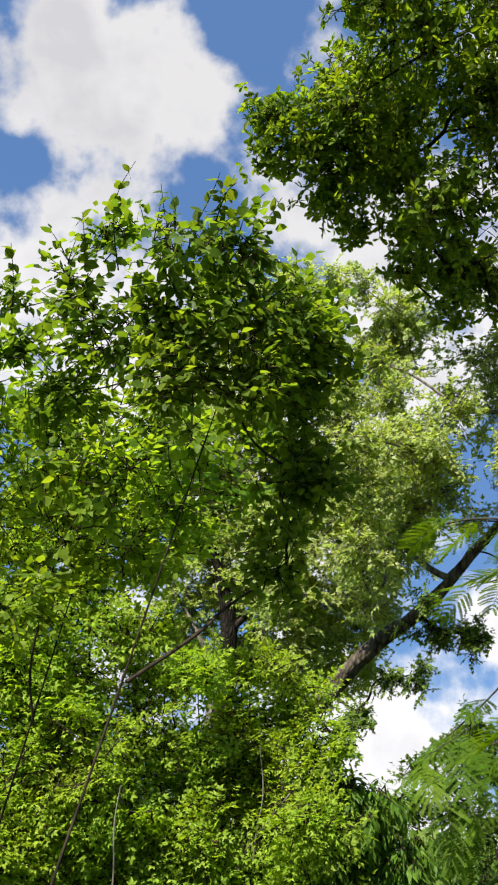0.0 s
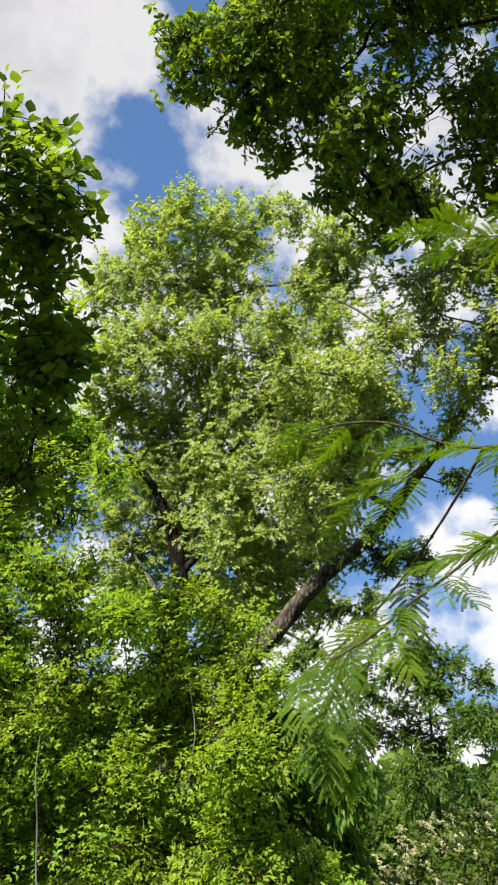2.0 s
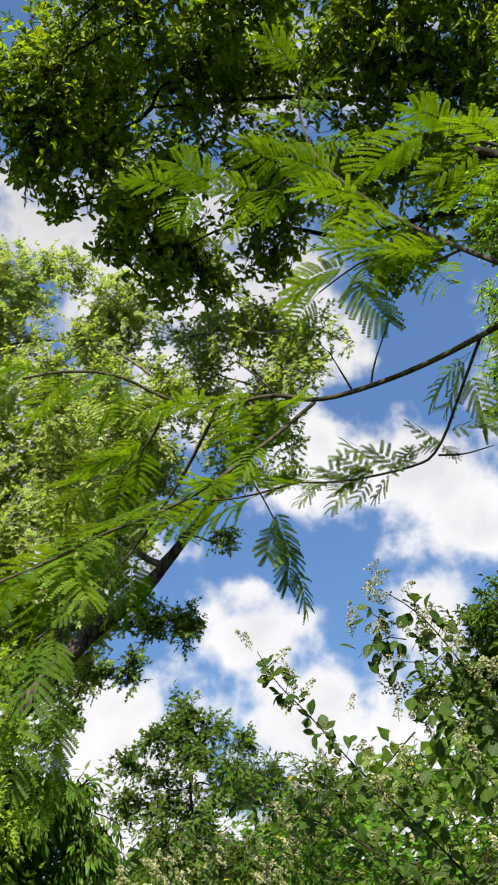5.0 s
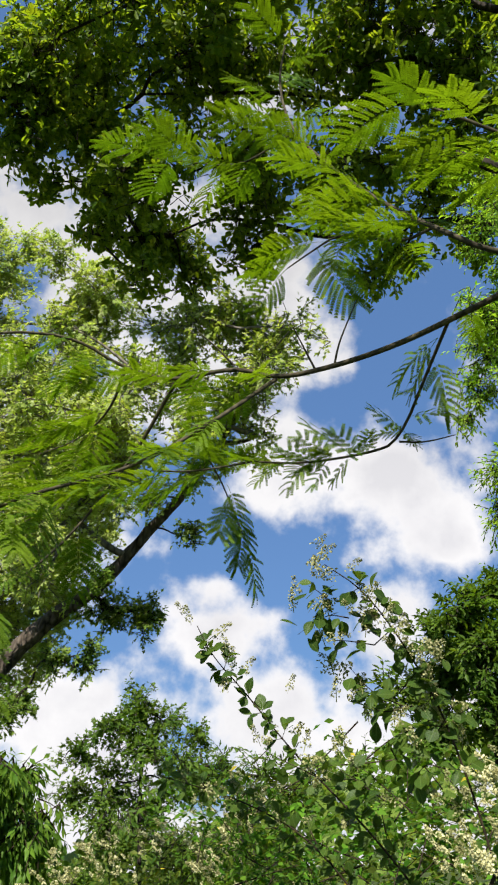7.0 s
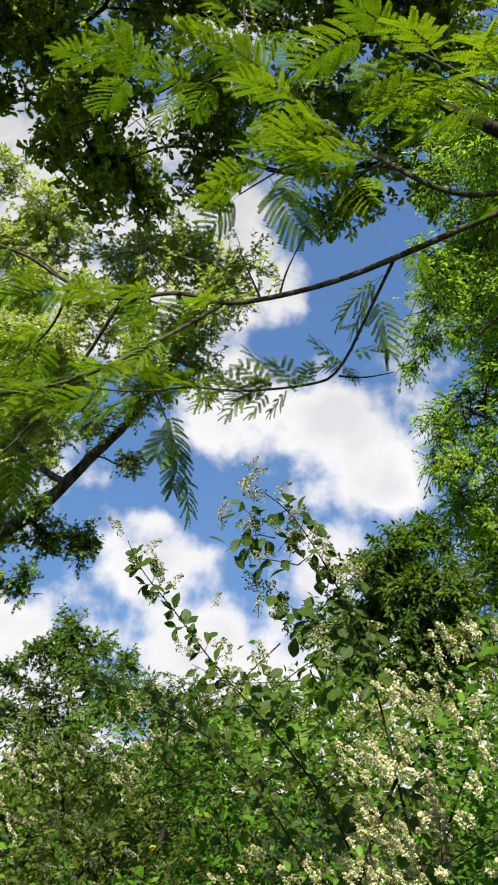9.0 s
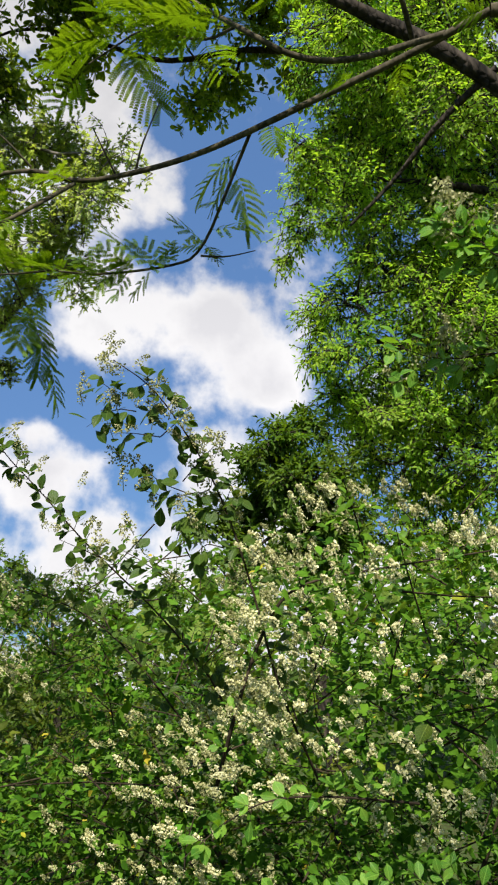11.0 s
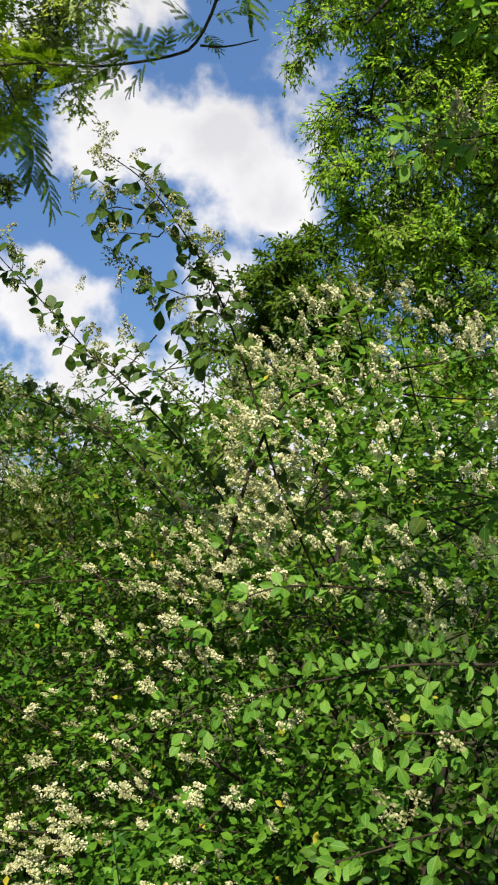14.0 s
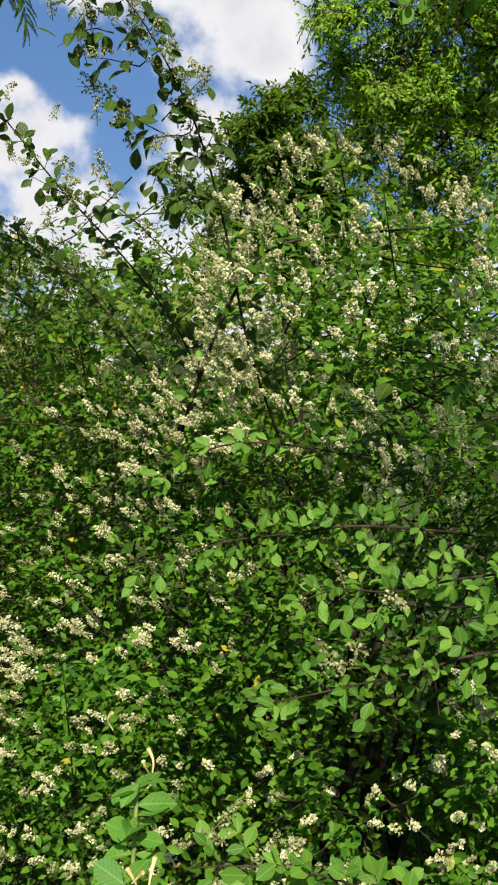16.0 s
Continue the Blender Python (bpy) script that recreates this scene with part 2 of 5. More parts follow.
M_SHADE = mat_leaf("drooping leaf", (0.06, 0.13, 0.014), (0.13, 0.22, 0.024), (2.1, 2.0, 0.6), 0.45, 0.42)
M_PRIVET = mat_leaf("privet leaf", (0.028, 0.080, 0.006), (0.09, 0.19, 0.015), (1.75, 1.8, 0.4), 0.4, 0.27, False, (0.36, 0.30, 0.03), gloss=0.06)
# Far shrub's leaf: more olive, and darkened in colour to stand for shade.
M_PRIVET_OLIVE_SHADED = mat_leaf("shaded olive privet leaf", (0.034, 0.054, 0.005), (0.09, 0.118, 0.012), (1.9, 1.8, 0.4), 0.5, 0.3, False, (0.36, 0.30, 0.03))
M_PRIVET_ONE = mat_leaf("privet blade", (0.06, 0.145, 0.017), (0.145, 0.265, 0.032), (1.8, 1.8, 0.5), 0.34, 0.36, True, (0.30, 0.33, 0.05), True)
# Shoot leaves darkened in colour to read as silhouettes against the sky.
M_PRIVET_DARK = mat_leaf("silhouette shoot blade", (0.035, 0.068, 0.012), (0.07, 0.115, 0.018), (2.0, 1.9, 0.6), 0.34, 0.36, True, None, True)
M_VINE_ONE = mat_leaf("vine blade", (0.06, 0.10, 0.012), (0.13, 0.18, 0.02), (2.4, 2.1, 0.5), 0.42, 0.5, True, None, True)
M_HONEY = mat_leaf("honeysuckle blade", (0.08, 0.19, 0.028), (0.14, 0.28, 0.04), (1.8, 1.8, 0.6), 0.42, 0.38, True, None, True)
M_FLOWER = mat_petal("privet floret", (0.40, 0.38, 0.15), (0.78, 0.74, 0.44))
M_BUD = mat_petal("privet bud", (0.20, 0.21, 0.06), (0.44, 0.42, 0.20))
M_HFLOWER = mat_petal("honeysuckle petal", (0.75, 0.5, 0.1), (0.85, 0.75, 0.4))
M_BARK = mat_bark("dark ridged bark", (0.009, 0.008, 0.006), (0.06, 0.048, 0.036), 16, 0.25, 0.06)
# Maple trunk bark, coloured near black for the shade beneath its crown.
M_BARK_DARK = mat_bark("shade-darkened bark", (0.005, 0.004, 0.003), (0.026, 0.021, 0.016), 20, 0.25, 0.05)
M_BARK_BROWN = mat_bark("rough brown bark", (0.014, 0.011, 0.008), (0.14, 0.112, 0.085), 14, 0.3, 0.06)
M_BARK_GREY = mat_bark("grey bark", (0.06, 0.052, 0.042), (0.22, 0.195, 0.16), 12, 0.3, 0.015)
M_TWIG = mat_bark("brown twig", (0.014, 0.010, 0.006), (0.055, 0.040, 0.025), 60, 0.3, 0.002)
M_MIMBARK = mat_bark("mimosa bark", (0.028, 0.024, 0.015), (0.095, 0.08, 0.05), 70, 0.4, 0.002)
M_GREENSTEM = mat_bark("green stem", (0.09, 0.13, 0.03), (0.18, 0.22, 0.06), 60, 0.3, 0.001, 0.6)
M_GROUND = mat_ground()


# ---- mesh tools ----
TO_SUN = np.array((math.sin(sa) * math.cos(se), math.cos(sa) * math.cos(se), math.sin(se)))


RNG = np.random.default_rng(7)


def mesh_of(name, verts, faces, mat):
    me = bpy.data.meshes.new(name)
    me.from_pydata(verts, [], faces)
    me.materials.append(mat)
    me.update()
    return me


def child(name, me, parent, label="", m=None):
    ob = new(name, me)
    ob.parent = parent
    if m is not None:
        ob.matrix_basis = m
    if label:
        tagged(ob, label)
    return ob


def thing(name, label, category, where=(0, 0, 0), group="", kind=""):
    ob = new(name)
    ob.location = where
    return tagged(ob, label, category, group, kind)


def unit(a):
    return a / (np.linalg.norm(a, axis=-1, keepdims=True) + 1e-9)


def arr_mesh(name, V, F, mat, smooth=False):
    """Fast mesh from arrays: V (n,3), F (m,k) with one k."""
    me = bpy.data.meshes.new(name)
    k = F.shape[1]
    me.vertices.add(len(V))
    me.vertices.foreach_set("co", np.ascontiguousarray(V, dtype=np.float32).ravel())
    me.loops.add(F.size)
    me.loops.foreach_set("vertex_index", np.ascontiguousarray(F, dtype=np.int32).ravel())
    me.polygons.add(len(F))
    me.polygons.foreach_set("loop_start", np.arange(0, F.size, k, dtype=np.int32))
    me.polygons.foreach_set("loop_total", np.full(len(F), k, dtype=np.int32))
    me.update(calc_edges=True)
    me.materials.append(mat)
    return me


# Leaf blades: x along the blade (0 to 1), y across, z up; triangles.
def blade(width, belly=0.42, fold=0.10, droop=0.16, steps=3):
    V, F = [(0, 0, 0)], []
    for i in range(1, steps + 1):
        u = i / (steps + 1)
        s = math.sin(math.pi * u ** (math.log(0.5) / math.log(belly))) ** 0.85 * width / 2
        zc = -droop * u * u
        V += [(u, s, zc + fold * s / max(width, .01)), (u, 0, zc), (u, -s, zc + fold * s / max(width, .01))]
    V.append((1, 0, -droop))
    F += [(0, 2, 1), (0, 3, 2)]
    for i in range(steps - 1):
        a = 1 + 3 * i
        F += [(a, a + 1, a + 4), (a, a + 4, a + 3), (a + 1, a + 2, a + 5), (a + 1, a + 5, a + 4)]
    a, e = 1 + 3 * (steps - 1), len(V) - 1
    F += [(a, a + 1, e), (a + 1, a + 2, e)]
    return np.array(V), np.array(F)


def small_blade(width, fold=0.12):
    return np.array([(0, 0, 0), (0.45, width / 2, fold), (0.5, 0, 0), (0.45, -width / 2, fold), (1, 0, -0.1)]), np.array(
        [(0, 2, 1), (0, 3, 2), (1, 2, 4), (2, 3, 4)])


def kite(width, fold=0.12):
    """Smallest blade: two halves folded along the midrib."""
    return np.array([(0, 0, 0), (0.42, width / 2, fold), (0.42, -width / 2, fold), (1, 0, -0.1)]), np.array([(0, 3, 1), (0, 2, 3)])


def kinked(pts, much, seed):
    """Adds crooks to a limb."""
    rng = np.random.default_rng(seed)
    P = np.array(pts, float)
    out = [P[0]]
    for a, b in zip(P[:-1], P[1:]):
        L = np.linalg.norm(b - a)
        out += [a + (b - a) * .5 + rng.normal(0, much * L, 3), b]
    return out


def lobed_blade(width=0.95):
    """Broad blade with three points, as of a maple."""
    w = width / 2
    V = [(0, 0, 0), (0.5, w, .12), (0.5, w * .42, .05), (1, 0, -.1), (0.5, -w * .42, .05), (0.5, -w, .12)]
    return np.array(V), np.array([(0, 2, 1), (0, 3, 2), (0, 4, 3), (0, 5, 4)])


def spoon_blade(width=0.44):
    """Blade widest towards its blunt end, as of an oak."""
    w = width / 2
    return np.array([(0, 0, 0), (0.66, w, .06), (0.98, w * .5, -.04), (0.98, -w * .5, -.04), (0.66, -w, .06)]), np.array([(0, 2, 1), (0, 3, 2), (0, 4, 3)])


def pinnate(pairs=3, width=0.4):
    """Compound leaf: leaflets in pairs and one at the end, in one island per leaflet."""
    V, F = [], []
    lv, lf = kite(width)
    def add(x, ang, size):
        c, s = math.cos(ang), math.sin(ang)
        for p in lv:
            q = p * size
            V.append((x + c * q[0] - s * q[1], s * q[0] + c * q[1], q[2] - 0.12 * x * x))
        F.extend((lf + len(V) - len(lv)).tolist())
    for i in range(pairs):
        x = 0.25 + 0.45 * i / max(1, pairs - 1)
        add(x, 1.0, 0.40)
        add(x, -1.0, 0.40)
    add(0.72, 0.0, 0.45)
    return np.array(V), np.array(F)


def leaves_mesh(name, shape, pos, ahead, up, size, mat):
    """All blades of a crown in one mesh."""
    lv, lf = shape
    a = unit(ahead)
    s = unit(np.cross(up, a))
    n = np.cross(a, s)
    V = pos[:, None, :] + size[:, None, None] * (lv[None, :, 0, None] * a[:, None] + lv[None, :, 1, None] * s[:, None] + lv[None, :, 2, None] * n[:, None])
    F = lf[None] + (np.arange(len(pos)) * len(lv))[:, None, None]
    return arr_mesh(name, V.reshape(-1, 3), F.reshape(-1, 3), mat)


def tube(points, radii, sides=6, wobble=0.0):
    """Tapered tube along a polyline, smoothed; returns V, F (quads)."""
    P = np.array(points, float)
    R = np.array(radii, float)
    for _ in range(2):
        Q, S = [P[0]], [R[0]]
        for i in range(len(P) - 1):
            Q += [0.75 * P[i] + 0.25 * P[i + 1], 0.25 * P[i] + 0.75 * P[i + 1]]
            S += [0.75 * R[i] + 0.25 * R[i + 1], 0.25 * R[i] + 0.75 * R[i + 1]]
        Q.append(P[-1])
        S.append(R[-1])
        P, R = np.array(Q), np.array(S)
    d = unit(np.gradient(P, axis=0))
    ref = np.array([0.31, 0.17, 0.93]) if abs(d[0][2]) < 0.8 else np.array([0.95, 0.2, 0.1])
    u = unit(np.cross(d, ref))
    v = np.cross(d, u)
    ang = np.arange(sides) * 2 * math.pi / sides
    R2 = R[:, None] * (1 + wobble * RNG.uniform(-1, 1, (len(P), sides)))
    V = P[:, None] + R2[..., None] * (np.cos(ang)[None, :, None] * u[:, None] + np.sin(ang)[None, :, None] * v[:, None])
    k = len(P)
    i, j = np.meshgrid(np.arange(k - 1), np.arange(sides), indexing="ij")
    F = np.stack([i * sides + j, i * sides + (j + 1) % sides, (i + 1) * sides + (j + 1) % sides, (i + 1) * sides + j], -1).reshape(-1, 4)
    return V.reshape(-1, 3), F


def tube_part(name, points, radii, mat, parent, sides=8, label="", wobble=0.0):
    V, F = tube(points, radii, sides, wobble)
    me = arr_mesh(name, V, F, mat)
    me.polygons.foreach_set("use_smooth", np.ones(len(F), dtype=bool))
    return child(name, me, parent, label)


def join_tubes(name, tubes, mat, parent):
    Vs, Fs, n = [], [], 0
    for V, F in tubes:
        Vs.append(V)
        Fs.append(F + n)
        n += len(V)
    ob = child(name, arr_mesh(name, np.concatenate(Vs), np.concatenate(Fs), mat), parent)
    return tagged(ob, kind="stuff")


def crown(parent, clumps, trunk_nodes, shape, leaf_mat, twig_mat, leaf=0.09, per=60, twigs=3, each=7, reach=0.25, hang=0.0, shell=0.35, stem=0.02,
          seed=1, upright=0.45, twig_r=0.004, branch_sag=0.06, loose=1.12, sunny=0.6, whorl=False, ragged=0.3):
    """Limbs to each clump, sprays of twigs on them, and blades along each twig or in a whorl at its end."""
    rng = np.random.default_rng(seed)
    cl = np.array(clumps, float)
    nodes = [np.array(p, float) for p in trunk_nodes]
    owner = [-1] * len(nodes)
    order = sorted(range(len(cl)), key=lambda i: min(np.linalg.norm(cl[i, :3] - p) for p in nodes[:len(trunk_nodes)]))
    links = []
    for i in order:
        c = cl[i, :3]
        dist = [np.linalg.norm(c - p) + 0.6 * max(0.0, p[2] - c[2]) for p in nodes]
        j = int(np.argmin(dist))
        links.append((j, len(nodes)))
        owner.append(j)
        nodes.append(c)
    weight = [0.0] * len(nodes)
    for k in range(len(nodes) - 1, len(trunk_nodes) - 1, -1):
        weight[k] += 1
        if owner[k] >= 0:
            weight[owner[k]] += weight[k]
    for a, b in links:
        p, q = nodes[a], nodes[b]
        L = np.linalg.norm(q - p)
        mid = [p + (q - p) * u + rng.normal(0, branch_sag * L, 3) for u in (0.33, 0.66)]
        r1 = stem * math.sqrt(weight[b])
        tube_part("branch", [p, *mid, q], [r1 * 1.15, r1, r1 * 0.85, r1 * 0.6], twig_mat, parent, 6)
    POS, DIR, UP, SZ, wood = [], [], [], [], []
    for x, y, z, r in cl:
        c0 = np.array([x, y, z])
        n = max(4, int(per * r * r / 0.25))
        g = unit(rng.normal(size=(n, 3)))
        rad = r * (shell + (1.12 - shell) * rng.random(n) ** 0.6)
        m = max(5, int(9 * (r / leaf) ** 0.5))
        boughs = unit(rng.normal(size=(m, 3))) * (r * (0.35 + 0.75 * rng.random(m)))[:, None]
        which = rng.integers(0, m, n)
        tips = c0 + loose * (0.78 * boughs[which] + ragged * g * rad[:, None])
        tips[:, 2] -= hang * rng.random(n) * r
        out = unit(tips - c0)
        # a bough's sprays lean one way together
        lean = rng.normal(0, 0.35, (m, 3))[which]
        ax = unit(out * 0.7 + lean + rng.normal(0, 0.3, (n, 3)) + np.array([0, 0, 0.3 - 1.2 * hang]))
        face = unit(TO_SUN * sunny + np.array([0, 0, upright]) + out * 0.4 + lean * 0.7)
        for i in range(n):
            base = c0 + (boughs[which[i]]) * loose * 0.5 + rng.normal(0, 0.03 * r, 3)
            foot = tips[i] - ax[i] * reach * 0.6
            wood.append((base, (base + foot) / 2 + rng.normal(0, 0.05 * r, 3), foot))
        T = np.repeat(tips, twigs, 0)
        A = unit(np.repeat(ax, twigs, 0) + rng.normal(0, 0.55, (n * twigs, 3)))
        face = np.repeat(face, twigs, 0)
        length = reach * rng.uniform(0.6, 1.15, n * twigs)
        foot = np.repeat(tips - ax * reach * 0.6, twigs, 0)
        end = foot + A * length[:, None] - np.array([0, 0, 0.12 + 0.3 * hang]) * length[:, None]
        wood.extend(list(zip(foot, (foot + end) / 2 + np.array([0, 0, 0.06 * reach]), end))[::2])
        N = n * twigs * each
        A, E, F0, face = (np.repeat(v, each, 0) for v in (A, end, foot, face))
        step = np.tile(np.arange(each), n * twigs) / max(1, each - 1)
        side = unit(np.cross(A, face) + 1e-6)
        if whorl:
            ang = np.tile(np.arange(each) * 2.4, n * twigs) + rng.uniform(0, 6.28, N)
            other = np.cross(A, side)
            lat = np.cos(ang)[:, None] * side + np.sin(ang)[:, None] * other
            p = E - A * (leaf * 0.35 * rng.random(N))[:, None]
            d = unit(lat + A * rng.uniform(0.1, 0.7, N)[:, None] + rng.normal(0, 0.15, (N, 3)))
            u = unit(A * 0.8 + face * 0.6 + rng.normal(0, 0.25, (N, 3)))
        else:
            hand = np.where(np.tile(np.arange(each), n * twigs) % 2, 1.0, -1.0)
            p = F0 + (E - F0) * (0.15 + 0.85 * step)[:, None] + rng.normal(0, 0.03 * reach, (N, 3))
            d = unit(A * (0.3 + 0.7 * step)[:, None] + side * (hand * (1.05 - 0.6 * step))[:, None] + rng.normal(0, 0.28, (N, 3)) + np.array([0, 0, -0.2 - hang]))
            u = unit(face + rng.normal(0, 0.36, (N, 3)))
        POS.append(p)
        DIR.append(d)
        UP.append(u)
        SZ.append(leaf * rng.uniform(0.6, 1.25, N))
    me = leaves_mesh("foliage", shape, np.concatenate(POS), np.concatenate(DIR), np.concatenate(UP), np.concatenate(SZ), leaf_mat)
    tagged(child("foliage", me, parent), kind="stuff")
    V3 = np.array(wood)
    d = unit(V3[:, 2] - V3[:, 0])
    s = unit(np.cross(d, np.array([0.2, 0.3, 0.93])))
    t2 = np.cross(d, s)
    rings = []
    for k, rr in ((0, 1.6), (1, 1.1), (2, 0.6)):
        for ang in (0, 2.094, 4.188):
            rings.append(V3[:, k] + twig_r * rr * (math.cos(ang) * s + math.sin(ang) * t2))
    V = np.stack(rings, 1)
    q = np.array([(3 * a + b, 3 * a + (b + 1) % 3, 3 * a + 3 + (b + 1) % 3, 3 * a + 3 + b) for a in (0, 1) for b in range(3)])
    F = (q[None] + (np.arange(len(V3)) * 9)[:, None, None]).reshape(-1, 4)
    tagged(child("twig_tangle", arr_mesh("twig_tangle", V.reshape(-1, 3), F, twig_mat), parent), kind="stuff")


# ---- ground ----
def build_ground():
    ring = [0, 2, 4, 6, 9, 13, 18, 26, 40, 70, 140, 320, 800, 2400]
    V, F = [(0, 0, 0)], []
    for r in ring[1:]:
        for a in range(48):
            t = a * 2 * math.pi / 48
            h = 0.05 * noise.noise(Vector((r * math.cos(t) * .3, r * math.sin(t) * .3, 0))) if r < 60 else 0
            V.append((r * math.cos(t), r * math.sin(t), h))
    for a in range(48):
        F.append((0, 1 + a, 1 + (a + 1) % 48))
    for k in range(len(ring) - 2):
        for a in range(48):
            p, q = 1 + 48 * k + a, 1 + 48 * k + (a + 1) % 48
            F.append((p, p + 48, q + 48, q))
    ob = new("ground", mesh_of("ground", V, F, M_GROUND))
    tagged(ob, "uneven earth with leaf litter and short grass", "ground", kind="structure")


build_ground()


# ---- far woods ----
def build_woods():
    rng = np.random.default_rng(5)
    n = 14000
    a = rng.uniform(-0.9, 1.7, n)
    r = rng.uniform(24, 34, n)
    top = 2.1 + .5 * np.clip(np.abs(a - .17) / .16 - .6, 0, 1) + 2.6 * np.clip((a - .3) / .25, 0, 1) + .3 * np.sin(a * 9) * np.cos(a * 23 + 1) + .2 * np.sin(a * 61)
    z = rng.random(n) ** .7 * top
    p = np.column_stack([np.sin(a) * r, np.cos(a) * r, z + .1])
    me = leaves_mesh("woods", small_blade(0.8), p, rng.normal(size=(n, 3)), rng.normal(0, .6, (n, 3)) + np.array((0, 0, .6)), rng.uniform(.35, .6, n), M_FAR)
    tagged(new("far_woods", me), "low line of distant green woods", "woods", kind="stuff")


build_woods()


# ---- the tall pale maple ----
MAPLE_LOW = [
    (1.0, 14.8, 4.9, 0.58), (1.7, 15.1, 5.1, 0.48), (0.3, 15.7, 4.7, 0.40), (-0.7, 16.3, 5.1, 0.63), (0.6, 14.4, 5.7, 0.66),
    (1.3, 14.5, 5.8, 0.66), (2.1, 14.6, 6.2, 0.58), (-0.9, 15.3, 6.8, 0.51), (-0.8, 15.7, 5.9, 0.51), (-0.1, 15.0, 7.0, 0.70),
    (0.9, 14.5, 6.7, 0.77), (1.9, 14.2, 6.9, 0.76), (2.6, 13.8, 7.2, 0.57),
]
MAPLE_MID = [
    (3.4, 14.8, 8.4, 0.52), (2.6, 14.9, 8.5, 0.84), (1.7, 15.9, 8.7, 0.88), (0.6, 14.9, 8.0, 0.92), (-0.5, 15.7, 8.3, 0.86),
    (-1.3, 15.7, 8.6, 0.65), (-1.4, 14.5, 9.1, 0.72), (-0.4, 14.4, 9.1, 0.92), (0.7, 14.7, 9.2, 0.94), (1.7, 15.2, 9.6, 0.75),
    (2.5, 14.8, 9.9, 0.64), (3.0, 14.4, 8.9, 0.61),
]
MAPLE_BACK = [
    (-0.6, 15.7, 7.7, 0.74), (0.5, 15.9, 7.6, 0.85), (1.7, 16.0, 8.0, 0.87), (2.6, 15.3, 7.8, 0.73), (0.2, 16.3, 6.2, 0.64),
    (1.1, 16.2, 5.9, 0.74), (2.0, 16.4, 6.1, 0.76), (2.6, 16.0, 6.7, 0.64), (1.4, 16.2, 4.8, 0.63), (0.5, 16.5, 5.2, 0.64),
    (-0.4, 15.9, 6.4, 0.63), (-1.1, 15.9, 5.4, 0.62), (-1.5, 15.7, 6.4, 0.52), (2.4, 16.2, 5.2, 0.42), (3.0, 15.3, 7.0, 0.52),
    (2.8, 16.4, 6.0, 0.49), (2.2, 16.8, 4.9, 0.43), (3.4, 15.0, 7.5, 0.41), (-1.7, 15.7, 7.5, 0.48), (-1.7, 15.3, 8.4, 0.48),
]
MAPLE_TOP = [
    (-0.2, 14.4, 12.2, 0.56), (0.4, 14.8, 12.1, 0.74), (-0.9, 15.8, 12.5, 0.66), (1.1, 15.5, 12.3, 0.59), (-1.2, 15.1, 11.0, 0.78),
    (-1.8, 15.7, 11.1, 0.52), (-0.1, 15.8, 11.4, 1.06), (0.8, 15.4, 10.9, 0.90), (1.5, 15.4, 12.9, 0.36), (2.0, 14.4, 12.1, 0.45),
    (2.8, 15.0, 11.9, 0.63), (2.4, 15.7, 11.5, 0.53), (3.2, 15.1, 11.7, 0.64), (3.0, 15.9, 11.3, 0.65),
]
def build_maple():
    t = thing("maple_tree", "tall maple with pale sunlit leaves and dark trunk", "tree", (-0.2, 15.4, 0))
    stem = [(-0.1, 15.7, 0), (-0.14, 15.74, 2.4), (-0.15, 15.54, 4.32), (-0.1, 15.33, 5.36), (-0.28, 15.16, 6.02), (-0.52, 14.94, 6.67), (-1.15, 14.65, 7.35)]
    o = Vector(t.location)
    loc = lambda pts: [(p[0] - o.x, p[1] - o.y, p[2] - o.z) for p in pts]
    tube_part("trunk", loc(stem), [0.24, 0.19, 0.165, 0.15, 0.10, 0.075, 0.04], M_BARK_DARK, t, 12, "dark ridged trunk", 0.06)
    second = [(-0.3, 15.9, 0), (-0.32, 15.85, 3.6), (-0.15, 15.8, 5.2), (0.15, 15.7, 6.4), (0.3, 15.4, 8.0), (0.4, 15.1, 9.6)]
    tube_part("trunk", loc(second), [0.2, 0.16, 0.13, 0.11, 0.07, 0.03], M_BARK_GREY, t, 10, "paler grey second trunk", 0.06)
    tube_part("branch", loc([(-0.09, 15.3, 5.3), (0.12, 15.25, 5.45), (0.36, 15.2, 5.85), (0.9, 15.3, 6.7)]), [0.07, 0.055, 0.045, 0.025], M_BARK, t, 8)
    tube_part("branch", loc([(-0.3, 15.7, 4.6), (-0.7, 15.6, 5.3), (-1.1, 15.6, 5.9)]), [0.07, 0.05, 0.03], M_BARK_GREY, t, 8)
    tube_part("branch", loc([(0.15, 15.7, 6.4), (0.9, 15.4, 7.7), (1.7, 15.1, 9.2), (2.3, 14.8, 10.4)]), [0.08, 0.06, 0.045, 0.02], M_BARK_GREY, t, 8)
    base = [(0.15, 15.7, 6.4), (0.3, 15.4, 8.0), (0.4, 15.1, 9.6), (0.9, 15.4, 7.7), (1.7, 15.1, 9.2), (-0.5, 15.0, 6.6), (-0.3, 15.7, 4.6), (0.36, 15.2, 5.8)]
    cl = [(*p, r) for (*p, r) in [(c[0] - o.x, c[1] - o.y, c[2] - o.z, c[3] * 1.06) for c in MAPLE_LOW + MAPLE_MID + MAPLE_TOP + MAPLE_BACK]]
    crown(t, cl, loc(base), lobed_blade(), M_MAPLE, M_BARK_GREY, leaf=0.083, per=50, reach=0.27, each=9, stem=0.011, seed=11, upright=0.25, twig_r=0.004, sunny=0.75, loose=1.17, ragged=0.42)


build_maple()


